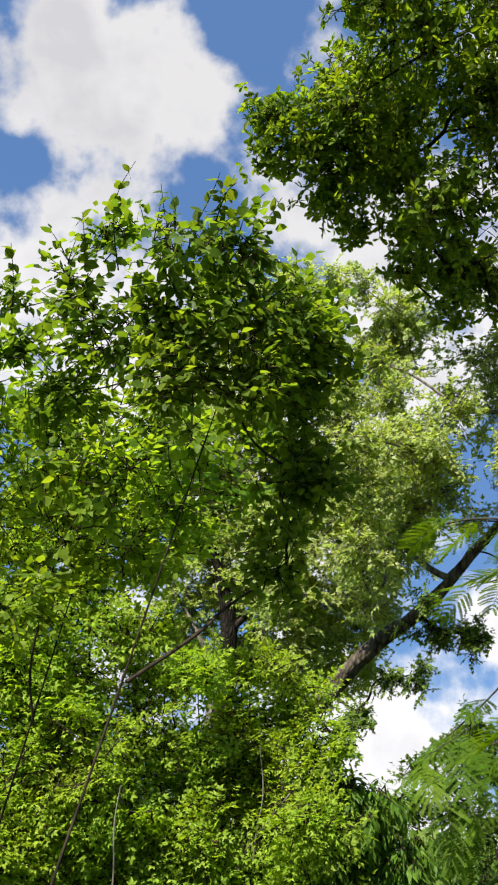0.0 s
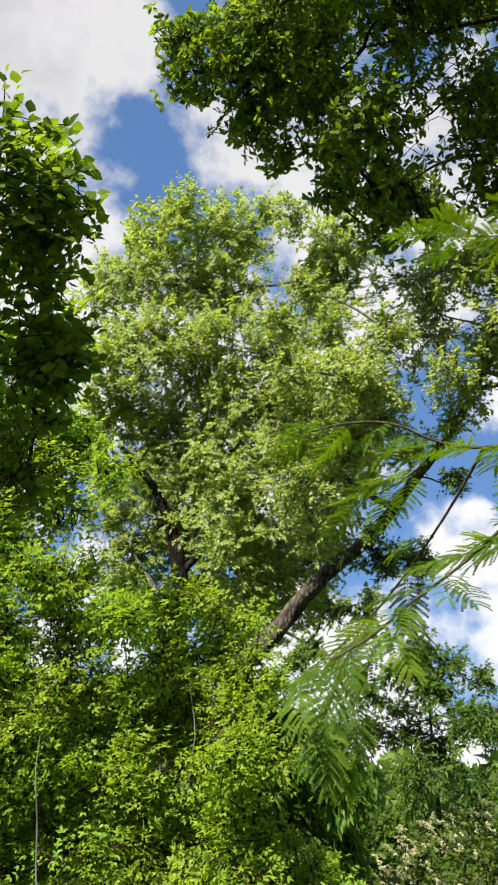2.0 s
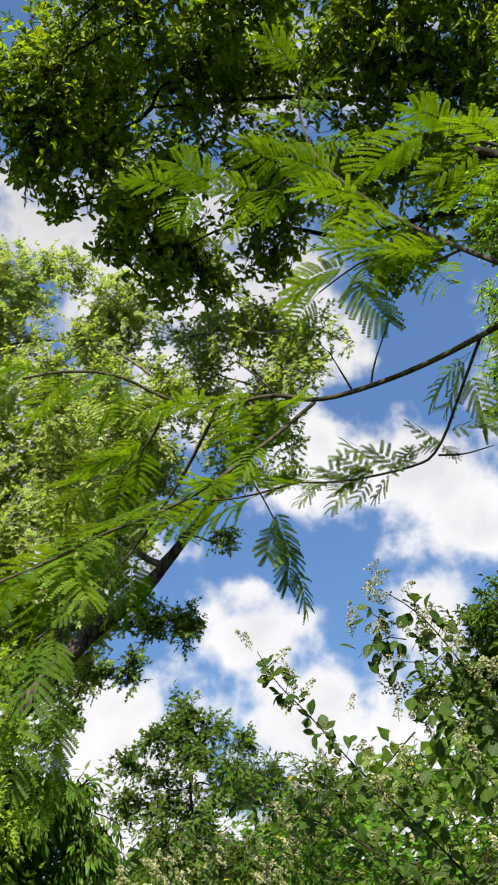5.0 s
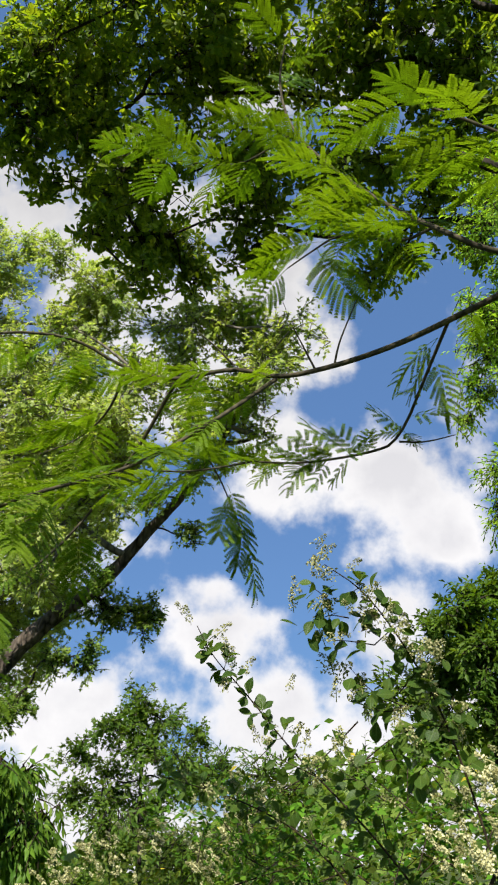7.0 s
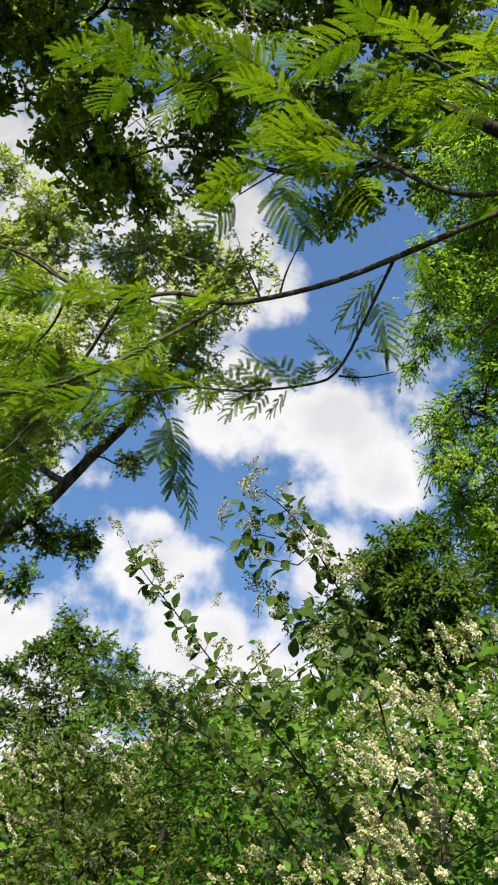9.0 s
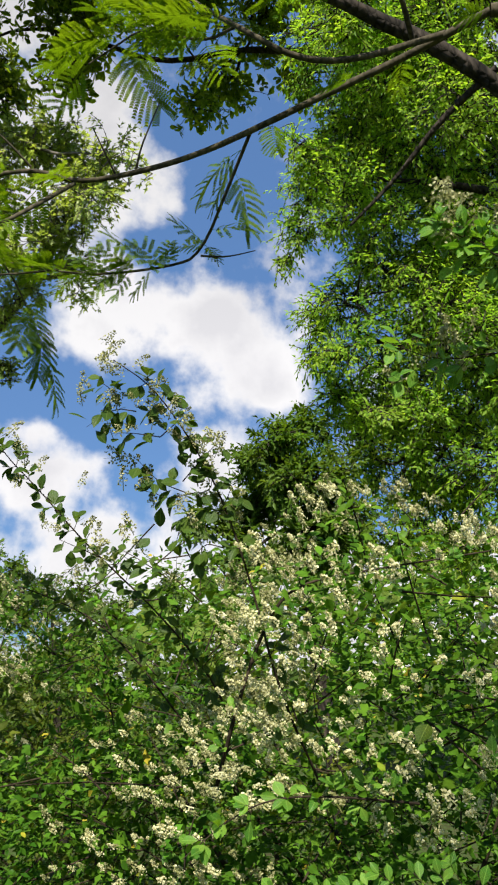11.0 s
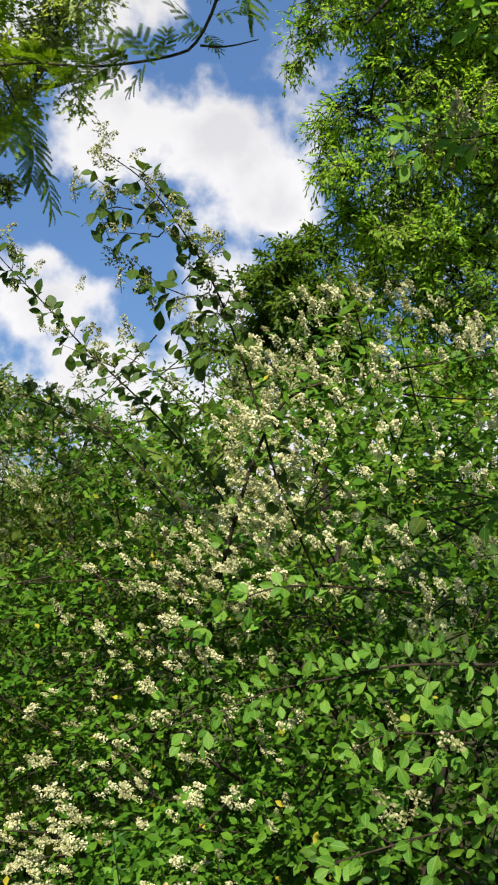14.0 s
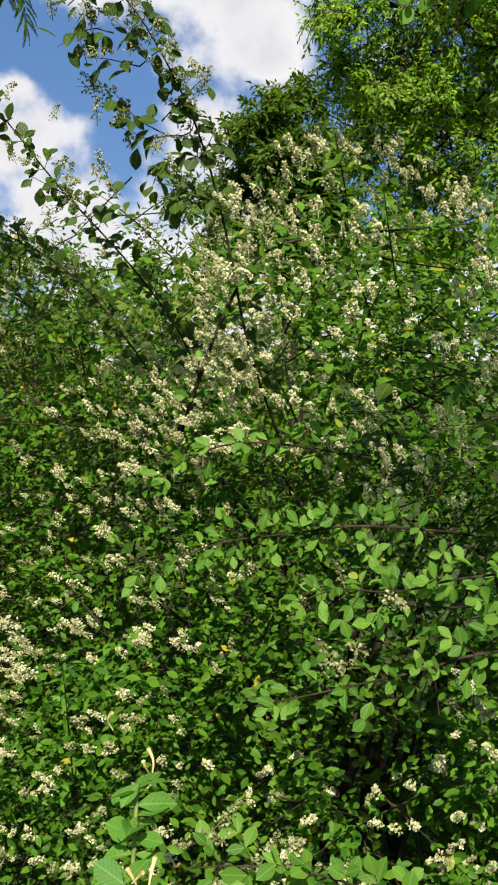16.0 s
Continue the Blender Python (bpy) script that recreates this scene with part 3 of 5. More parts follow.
# ---- the leaning tree ----
LEAN_CROWN = [
    (3.1, 10.5, 8.2, 0.35), (3.5, 9.7, 7.9, 0.33), (4.1, 10.2, 8.3, 0.40), (4.0, 9.2, 7.1, 0.35), (3.3, 10.4, 7.3, 0.38),
    (3.5, 10.2, 6.7, 0.33), (4.1, 10.4, 7.4, 0.39), (4.3, 9.0, 7.5, 0.32), (2.8, 10.9, 7.5, 0.27), (2.4, 10.7, 6.8, 0.30),
    (2.4, 11.6, 6.3, 0.35), (2.7, 10.8, 6.3, 0.30), (3.9, 11.1, 6.9, 0.34), (4.3, 10.7, 7.3, 0.34), (3.7, 11.3, 6.5, 0.28),
    (4.5, 10.2, 7.8, 0.38), (4.4, 10.6, 6.8, 0.28), (3.3, 11.6, 6.2, 0.25),
]
LEAN_CROWN2 = [
    (1.4, 10.5, 6.8, 0.36), (2.0, 10.6, 6.8, 0.36), (1.6, 11.1, 6.3, 0.37), (2.4, 11.6, 6.6, 0.35), (1.5, 11.1, 5.5, 0.36),
    (2.2, 11.8, 5.9, 0.35), (2.5, 10.4, 6.7, 0.29), (2.7, 10.3, 7.3, 0.33), (3.3, 10.1, 8.1, 0.30), (3.7, 10.0, 8.0, 0.26),
    (3.5, 10.7, 7.8, 0.27), (1.8, 11.6, 5.0, 0.33), (4.1, 10.1, 8.4, 0.23), (1.3, 11.0, 7.9, 0.35), (1.7, 10.5, 8.0, 0.30),
]
LEAN_LOW = [
    (2.8, 12.3, 4.8, 0.32), (3.2, 12.2, 4.7, 0.28), (3.4, 11.9, 4.6, 0.17), (2.5, 12.0, 4.1, 0.24), (2.0, 11.8, 4.0, 0.21),
    (3.7, 11.3, 5.6, 0.19), (1.7, 12.3, 3.6, 0.23), (2.5, 11.5, 5.0, 0.18), (1.5, 12.0, 3.3, 0.22),
]
def build_leaning():
    t = thing("leaning_tree", "leaning tree with rough brown trunk and thin pale crown", "tree", (0.05, 12.9, 0))
    o = Vector(t.location)
    loc = lambda pts: [(p[0] - o.x, p[1] - o.y, p[2] - o.z) for p in pts]
    stem = [(0.05, 12.95, 0), (0.2, 12.9, 2.0), (0.62, 12.78, 3.1), (1.34, 12.62, 3.85), (1.92, 12.42, 4.52), (2.53, 12.2, 4.93), (2.98, 11.96, 5.43),
            (3.25, 11.78, 5.8), (3.6, 11.5, 6.16), (4.05, 11.1, 6.86), (4.35, 10.6, 7.5), (4.5, 10.2, 8.1)]
    tube_part("trunk", loc(stem), np.array([0.18, 0.15, 0.13, 0.118, 0.108, 0.088, 0.078, 0.066, 0.058, 0.045, 0.034, 0.022]), M_BARK_BROWN, t, 16, "rough brown leaning trunk", 0.2)
    cl = [(c[0] - o.x, c[1] - o.y, c[2] - o.z, c[3]) for c in LEAN_CROWN + LEAN_CROWN2]
    crown(t, cl, loc(stem[6:]), lobed_blade(), M_MAPLE, M_BARK_GREY, leaf=0.075, per=70, reach=0.28, each=8, loose=1.4, stem=0.014, seed=12, twig_r=0.005, ragged=0.5, sunny=0.75)
    cl = [(c[0] - o.x, c[1] - o.y, c[2] - o.z, c[3]) for c in LEAN_LOW]
    crown(t, cl, loc(stem[3:8]), lobed_blade(), M_FAR, M_BARK, leaf=0.062, per=150, reach=0.2, stem=0.012, seed=13, hang=0.1, twig_r=0.005, loose=1.3)


build_leaning()


# ---- the oak that hangs over ----
OAK_A = [
    (-0.1, 9.3, 11.2, 0.38), (0.2, 9.4, 10.6, 0.37), (0.9, 9.2, 10.8, 0.61), (0.9, 9.8, 10.2, 0.37), (1.8, 10.4, 11.3, 0.67),
    (1.4, 10.4, 10.2, 0.25), (2.1, 10.3, 10.3, 0.38), (2.0, 10.3, 9.4, 0.32), (2.8, 10.7, 9.8, 0.47), (2.6, 10.1, 8.7, 0.27),
]
OAK_B = [
    (0.8, 9.4, 11.5, 0.68), (1.8, 9.6, 12.2, 0.80), (1.9, 10.2, 11.2, 0.53), (1.0, 9.4, 10.3, 0.40), (2.7, 8.5, 11.1, 0.80),
    (2.2, 11.0, 10.6, 0.40), (2.6, 8.9, 9.7, 0.68), (3.2, 11.0, 10.2, 0.57), (3.7, 11.3, 9.6, 0.40), (3.6, 8.4, 11.4, 0.74),
    (3.8, 9.2, 10.1, 0.72), (4.1, 9.7, 9.3, 0.44), (4.5, 7.7, 11.0, 0.72),
]
OAK_C = [
    (4.9, 8.2, 9.9, 0.62), (5.5, 9.7, 10.5, 0.48), (5.4, 7.3, 10.4, 0.77), (6.5, 8.6, 10.2, 0.68), (6.3, 9.6, 9.6, 0.39),
    (5.6, 9.2, 8.7, 0.27), (6.1, 6.9, 10.6, 0.63), (4.9, 6.6, 11.2, 0.94), (3.1, 6.8, 11.0, 0.89), (1.7, 7.8, 11.7, 0.96),
    (6.1, 7.2, 9.7, 0.53), (6.5, 8.1, 8.7, 0.31),
]
def build_oak():
    t = thing("oak_tree", "dark spreading oak with glossy clustered leaves", "tree", (10.2, 5.6, 0))
    o = Vector(t.location)
    loc = lambda pts: [(p[0] - o.x, p[1] - o.y, p[2] - o.z) for p in pts]
    stem = [(10.2, 5.6, 0), (10.1, 5.6, 3), (9.8, 5.7, 6), (9.0, 6.0, 8.6), (7.6, 6.2, 10.4)]
    tube_part("trunk", loc(stem), [0.36, 0.30, 0.26, 0.2, 0.12], M_BARK, t, 12, "", 0.06)
    limbs = [[(9.3, 5.9, 7.8), (7.6, 6.6, 9.6), (5.9, 7.4, 10.2), (4.2, 8.2, 10.6), (2.4, 9.2, 11.0)],
             [(9.0, 6.0, 8.6), (7.0, 6.0, 10.4), (5.0, 6.6, 11.0), (3.0, 7.4, 11.4), (1.2, 8.8, 11.2)],
             [(9.5, 5.8, 7.2), (7.6, 7.4, 8.8), (6.2, 8.8, 9.5), (4.4, 9.8, 9.8), (3.2, 10.6, 9.9)]]
    for l in limbs:
        l = kinked(l, .07, len(l) + int(l[0][2] * 10))
        tube_part("limb", loc(l), np.linspace(0.07, 0.015, len(l)), M_BARK, t, 8, "", 0.05)
    base = [q for l in limbs for q in l[1:]]
    cl = [(c[0] - o.x, c[1] - o.y, c[2] - o.z, c[3]) for c in OAK_A + OAK_B + OAK_C]
    crown(t, cl, loc(base), spoon_blade(), M_OAK, M_BARK, leaf=0.125, per=56, twigs=3, each=7, reach=0.28, whorl=True, ragged=0.42, loose=1.2, stem=0.016, seed=14, upright=0.4, twig_r=0.005)


build_oak()


# ---- the trees to the east ----
RT_UP = [
    (6.1, 7.5, 6.7, 0.46), (5.3, 6.6, 6.4, 0.26), (6.2, 6.9, 6.3, 0.50), (5.9, 7.7, 6.2, 0.23), (5.8, 7.9, 5.9, 0.14),
    (6.3, 7.0, 7.3, 0.40), (6.7, 6.8, 6.9, 0.52), (7.2, 6.7, 6.5, 0.60), (6.0, 5.3, 6.3, 0.49), (5.9, 5.9, 7.1, 0.48),
    (6.2, 5.4, 7.5, 0.61), (5.1, 5.5, 7.0, 0.44),
]
RT_LOW = [
    (6.1, 7.9, 5.3, 0.24), (5.5, 6.6, 4.8, 0.30), (6.6, 7.1, 5.5, 0.43), (6.1, 6.0, 4.6, 0.43), (5.7, 7.4, 4.6, 0.21),
    (5.5, 6.6, 4.3, 0.32), (6.6, 7.1, 4.6, 0.48), (6.5, 7.8, 4.2, 0.34), (5.8, 7.3, 4.1, 0.26), (7.0, 7.7, 4.1, 0.48),
    (7.2, 7.2, 4.1, 0.49), (6.1, 7.1, 3.4, 0.31), (6.7, 7.2, 3.2, 0.38), (7.2, 7.2, 3.2, 0.43), (6.9, 6.6, 5.7, 0.37),
    (6.5, 7.2, 5.9, 0.32), (6.6, 5.8, 4.1, 0.48), (7.2, 6.1, 5.5, 0.55), (6.6, 6.0, 3.1, 0.48), (6.7, 8.2, 3.0, 0.35),
    (6.2, 6.8, 2.6, 0.32), (7.4, 7.4, 2.8, 0.37),
]
RT_FRONT = [
    (5.7, 7.1, 4.1, 0.18), (5.6, 6.5, 3.7, 0.19), (5.9, 6.4, 3.8, 0.22), (6.1, 6.2, 3.6, 0.22), (5.6, 7.3, 3.7, 0.15),
    (6.1, 6.5, 3.4, 0.20), (6.7, 5.8, 4.4, 0.33), (6.6, 5.5, 3.8, 0.31), (6.7, 5.3, 4.6, 0.26), (6.8, 6.3, 4.1, 0.25),
    (6.0, 7.1, 3.6, 0.20), (5.3, 6.0, 5.7, 0.24), (5.8, 6.1, 5.6, 0.25), (5.6, 6.3, 5.1, 0.21), (6.0, 6.1, 4.9, 0.27),
    (6.2, 5.7, 5.3, 0.27), (5.4, 6.5, 5.6, 0.17),
]
RT_EAST = [
    (5.9, 6.5, 7.8, 0.53), (7.2, 7.1, 8.8, 0.60), (6.8, 5.9, 7.7, 0.57), (7.7, 6.3, 7.7, 0.52), (7.7, 7.1, 8.1, 0.52),
    (6.8, 6.9, 7.7, 0.59), (8.0, 6.5, 7.1, 0.60), (8.1, 7.5, 7.2, 0.66), (8.5, 7.3, 6.5, 0.55), (7.6, 7.2, 5.7, 0.62),
    (8.1, 7.2, 5.3, 0.55), (7.3, 8.0, 8.0, 0.60), (8.1, 7.5, 4.5, 0.62), (7.3, 5.5, 8.4, 0.51), (7.1, 6.3, 9.0, 0.66),
]
EXTRA_LIMBS = [([(8.55, 4.95, 3.8), (7.3, 4.55, 4.7), (6.17, 4.62, 5.63), (5.84, 4.71, 5.97), (5.33, 4.90, 6.34), (5.00, 5.04, 6.52), (4.65, 5.15, 6.70), (4.23, 5.30, 6.88)], .1, .05),
               ([(5.79, 4.65, 6.07), (5.58, 5.14, 5.85), (5.42, 5.61, 5.50), (5.20, 6.01, 5.23)], .035, .012),
               ([(7.02, 5.48, 4.26), (6.67, 5.88, 4.31), (6.24, 6.33, 4.34), (5.84, 6.67, 4.39)], .03, .01)]


def build_willow_oak():
    t = thing("willow_oak", "tall tree with narrow dark green leaves", "tree", (8.8, 4.9, 0))
    o = Vector(t.location)
    loc = lambda pts: [(p[0] - o.x, p[1] - o.y, p[2] - o.z) for p in pts]
    stem = [(8.8, 4.9, 0), (8.7, 4.9, 2.5), (8.4, 5.1, 5), (7.7, 5.5, 7), (6.8, 5.7, 8.4)]
    tube_part("trunk", loc(stem), [0.24, 0.21, 0.17, 0.12, 0.06], M_BARK, t, 10, "", 0.06)
    limbs = [[(8.6, 5.0, 3.4), (7.4, 6.0, 4.2), (6.2, 6.9, 4.6)], [(8.4, 5.1, 5), (7.2, 5.9, 6.0), (6.2, 6.8, 6.4)], [(8.7, 4.9, 2.6), (7.6, 5.8, 3.2), (6.6, 6.6, 3.5)]]
    for l in limbs:
        tube_part("limb", loc(l), np.linspace(0.07, 0.02, len(l)), M_BARK, t, 8, "", 0.05)
    base = [q for l in limbs for q in l] + stem[2:]
    for l, r1, r2 in EXTRA_LIMBS:
        tube_part("limb", loc(l), np.linspace(r1, r2, len(l)), M_BARK, t, 8, "", 0.05)
    cl = [(c[0] - o.x, c[1] - o.y, c[2] - o.z, c[3]) for c in RT_UP + RT_EAST]
    crown(t, cl, loc(base), kite(0.42), M_WILLOW, M_BARK, leaf=0.06, per=150, reach=0.2, loose=1.35, ragged=0.42, stem=0.006, seed=15, upright=0.35, hang=0.2)
    cl = [(c[0] - o.x, c[1] - o.y, c[2] - o.z, c[3]) for c in RT_LOW + RT_FRONT]
    crown(t, cl, loc(base), kite(0.42), M_WILLOW, M_BARK, leaf=0.06, per=140, reach=0.2, loose=1.4, ragged=0.42, stem=0.006, seed=16, upright=0.35, hang=0.2)


build_willow_oak()

MID = [
    (4.8, 6.9, 3.5, 0.28), (4.8, 7.4, 3.4, 0.20), (5.3, 7.1, 3.7, 0.21), (5.0, 6.8, 3.1, 0.35), (5.3, 6.7, 3.2, 0.25),
    (5.2, 7.7, 3.3, 0.33), (5.3, 6.7, 2.8, 0.30), (5.1, 7.0, 2.7, 0.35), (5.1, 7.9, 3.1, 0.28), (5.4, 7.3, 2.6, 0.32),
    (4.8, 7.5, 2.6, 0.26), (4.5, 7.7, 2.9, 0.21),
]
FAR = [
    (3.1, 11.4, 3.4, 0.24), (3.7, 12.1, 3.3, 0.15), (2.7, 11.4, 3.1, 0.20), (3.1, 11.3, 2.9, 0.28), (2.4, 11.7, 2.9, 0.20),
    (3.7, 11.2, 3.0, 0.17), (2.9, 12.0, 2.6, 0.28), (3.5, 11.2, 2.5, 0.24), (2.5, 12.4, 2.5, 0.21), (3.3, 12.2, 2.2, 0.28),
    (2.8, 11.3, 1.9, 0.24), (3.9, 11.6, 2.5, 0.19), (2.9, 11.3, 3.1, 0.17), (3.3, 11.3, 3.2, 0.13),
]
BACK = [
    (2.3, 6.7, 2.2, 0.24), (2.5, 6.7, 2.2, 0.26), (2.8, 6.5, 2.1, 0.22), (2.1, 6.2, 1.7, 0.22), (2.3, 5.9, 1.6, 0.29),
    (3.0, 6.6, 2.0, 0.21), (3.3, 6.1, 2.1, 0.20), (1.7, 6.0, 1.8, 0.28), (2.9, 6.6, 1.4, 0.37),
]
def small_tree(name, label, base, clumps, mat, leaf, per, twigs, each, reach, seed, shape, trunk_r=0.09, bark=None, hang=0.1, loose=1.2, ragged=0.3):
    t = thing(name, label, "tree", (*base, 0))
    cl = [(c[0] - base[0], c[1] - base[1], c[2], c[3]) for c in clumps]
    zs = max(c[2] for c in cl)
    cx, cy = np.mean([c[0] for c in cl]), np.mean([c[1] for c in cl])
    stem = [(0, 0, 0), (cx * .2, cy * .2, zs * .3), (cx * .6, cy * .6, zs * .6), (cx, cy, zs * .92)]
    tube_part("trunk", stem, [trunk_r, trunk_r * .8, trunk_r * .6, trunk_r * .2], bark or M_BARK, t, 8, "", 0.05)
    crown(t, cl, [(cx * .4, cy * .4, zs * .45), stem[2], (cx * .8, cy * .8, zs * .75)], shape, mat, bark or M_BARK, leaf=leaf, per=per, twigs=twigs, each=each,
          reach=reach, stem=trunk_r * .14, seed=seed, hang=hang, loose=loose, twig_r=min(.004, leaf * .045), sunny=.45, ragged=ragged)
    return t


small_tree("small_tree", "dense dark green tree behind the flowering shrub", (5.6, 7.6), MID, M_MIDTREE, 0.075, 190, 3, 7, 0.17, 21, kite(0.4))
small_tree("far_tree", "distant tree with uneven dark clumped foliage", (3.2, 11.8), FAR, M_MIDTREE, 0.06, 190, 3, 7, 0.18, 22, lobed_blade(), 0.04, None, 0.1, 1.4, 0.42)
small_tree("slender_tree", "thin grey-green young tree beyond the privet", (2.7, 6.7), BACK, M_MIDTREE, 0.05, 130, 3, 7, 0.16, 23, small_blade(0.35), 0.05)

UNDER = [
    (1.3, 8.2, 1.2, 0.4), (1.9, 8.4, 1.3, 0.42), (2.5, 8.3, 1.2, 0.4), (1.6, 8.1, 0.7, 0.45), (2.3, 8.2, 0.7, 0.45), (0.8, 8.3, 1.0, 0.45), (3.1, 8.2, 1.1, 0.45), (3.0, 8.4, 0.6, 0.4), (-2.2, 8.0, 0.9, 0.5),
    (-1.4, 8.2, 0.8, 0.5), (-2.9, 8.2, 1.2, 0.55), (-2.4, 8.3, 1.9, 0.5), (-3.0, 8.5, 2.4, 0.5), (-1.2, 8.2, 2.5, 0.5), (-0.6, 8.2, 2.3, 0.5), (-1.8, 8.2, 2.8, 0.5),
    (0.0, 8.2, 2.3, 0.45), (0.5, 8.3, 2.1, 0.4), (-0.9, 8.2, 1.6, 0.5), (-0.1, 8.3, 1.5, 0.5), (-1.9, 8.1, 1.9, 0.5),
]
small_tree("undergrowth_shrub", "low tangled green shrub under the trees", (1.4, 8.3), UNDER, M_MIDTREE, 0.075, 80, 3, 6, 0.2, 29, kite(0.55), 0.03, M_TWIG, 0.0, 1.25)

LOW_BUSH = [
    (-0.6, 6.4, 2.9, 0.24), (-0.2, 6.0, 2.8, 0.19), (0.0, 6.4, 2.6, 0.24), (0.4, 6.6, 2.6, 0.22), (0.7, 6.4, 2.5, 0.20),
    (-0.6, 6.2, 2.4, 0.35), (-0.1, 6.5, 2.3, 0.32), (0.3, 6.5, 2.2, 0.32), (-0.7, 6.1, 1.9, 0.34), (-0.3, 6.3, 1.8, 0.35),
    (0.2, 6.5, 1.7, 0.36), (0.5, 5.8, 2.0, 0.25), (-0.5, 6.3, 1.4, 0.39), (-0.0, 6.5, 1.3, 0.40), (0.5, 6.1, 1.4, 0.34),
    (0.8, 6.2, 1.2, 0.31), (-1.0, 5.8, 2.2, 0.37), (0.1, 6.3, 2.95, 0.2), (0.45, 6.5, 2.85, 0.17), (-1.3, 5.9, 1.7, 0.4),
    (-1.6, 6.0, 1.2, 0.4), (-1.0, 6.1, 1.2, 0.4), (-1.4, 6.2, 2.1, 0.35), (-0.3, 6.5, 3.0, 0.16),
]
SAPLING = [
    (-0.9, 6.0, 4.2, 0.24), (-0.6, 6.2, 4.1, 0.21), (-0.7, 5.9, 3.7, 0.19), (-0.3, 5.7, 3.7, 0.15), (-1.1, 6.0, 3.9, 0.32),
    (-0.8, 5.9, 3.1, 0.23), (-0.6, 6.4, 3.2, 0.14), (-1.2, 6.0, 3.3, 0.31), (-1.3, 5.6, 4.4, 0.24), (-1.6, 6.1, 4.1, 0.30),
    (-1.6, 6.1, 3.6, 0.33), (-1.6, 6.3, 3.2, 0.33), (-1.0, 6.1, 3.5, 0.20), (-0.7, 6.4, 3.7, 0.17), (-1.4, 5.7, 2.7, 0.26),
    (-1.3, 6.5, 2.9, 0.25), (-1.0, 6.1, 2.7, 0.20), (-1.4, 6.0, 2.4, 0.31),
]
SHADE = [
    (1.2, 7.0, 2.1, 0.23), (0.8, 6.9, 1.9, 0.33), (0.7, 6.7, 2.2, 0.22), (1.3, 6.8, 1.8, 0.18), (1.0, 7.0, 1.5, 0.29),
    (0.6, 6.7, 1.5, 0.24), (1.3, 7.1, 1.4, 0.22), (0.5, 7.2, 1.8, 0.21), (0.9, 6.6, 2.2, 0.20),
]
small_tree("box_elder_shrub", "bright green shrub with toothed compound leaves", (0.1, 6.1), LOW_BUSH, M_BUSH, 0.086, 200, 3, 5, 0.18, 24, pinnate(2, 0.5), 0.016, M_TWIG, 0.0, 1.3, 0.42)
shrub = bpy.data.objects["box_elder_shrub"]
for pts, ra in (([(0.12, 6.25, 1.65), (0.19, 6.26, 1.81), (0.33, 6.25, 2.01), (0.51, 6.24, 2.24)], .011),
                ([(-0.54, 5.36, 1.21), (-0.57, 5.38, 1.52), (-0.60, 5.38, 1.80), (-0.59, 5.37, 2.06)], .007),
                ([(0.21, 6.16, 1.71), (0.25, 6.15, 2.05), (0.23, 6.14, 2.29), (0.21, 6.11, 2.50)], .005),
                ([(-0.28, 6.13, 1.66), (-0.25, 6.13, 1.82), (-0.20, 6.13, 2.02)], .005)):
    tube_part("stem", [Vector(p) - shrub.location for p in kinked(pts, .05, len(pts))], np.linspace(ra, ra * .4, 2 * len(pts) - 1), M_BARK_GREY, shrub, 6)
small_tree("box_elder_sapling", "bright green sapling with compound leaves", (-0.8, 6.0), SAPLING, M_BUSH, 0.086, 210, 3, 5, 0.18, 25, pinnate(2, 0.5), 0.016, M_TWIG, 0.0, 1.3, 0.42)
small_tree("drooping_shrub", "shaded shrub with drooping narrow dark leaves", (1.2, 6.6), SHADE, M_SHADE, 0.09, 330, 3, 7, 0.17, 26, blade(0.3, 0.4, 0.1, 0.2, 1), 0.03, M_TWIG, 0.8)

VINE_A = [
    (-0.23, 1.08, 2.60, 0.04), (-0.13, 0.99, 2.51, 0.04), (-0.26, 1.08, 2.49, 0.04), (-0.05, 1.03, 2.53, 0.05), (-0.13, 1.05, 2.44, 0.07),
    (-0.03, 1.08, 2.47, 0.07), (0.05, 1.09, 2.47, 0.05), (0.10, 1.14, 2.45, 0.04), (-0.22, 1.16, 2.44, 0.07), (-0.09, 1.06, 2.35, 0.07),
    (0.01, 1.10, 2.38, 0.06), (-0.29, 1.16, 2.36, 0.06), (-0.31, 1.03, 2.35, 0.04), (-0.38, 1.14, 2.50, 0.03),
]
VINE_B = [
    (-0.21, 1.52, 2.47, 0.09), (-0.10, 1.68, 2.54, 0.08), (-0.37, 1.47, 2.39, 0.08), (-0.24, 1.42, 2.31, 0.08), (0.01, 1.79, 2.62, 0.06),
    (-0.14, 1.65, 2.40, 0.07), (-0.02, 1.69, 2.44, 0.05), (-0.36, 1.67, 2.28, 0.09), (-0.22, 1.64, 2.27, 0.07), (-0.36, 1.48, 2.10, 0.07),
    (-0.51, 1.41, 2.46, 0.10), (-0.56, 1.68, 2.34, 0.11), (-0.12, 1.85, 2.36, 0.05), (-0.51, 1.68, 2.58, 0.07), (-0.38, 1.73, 2.62, 0.08),
]
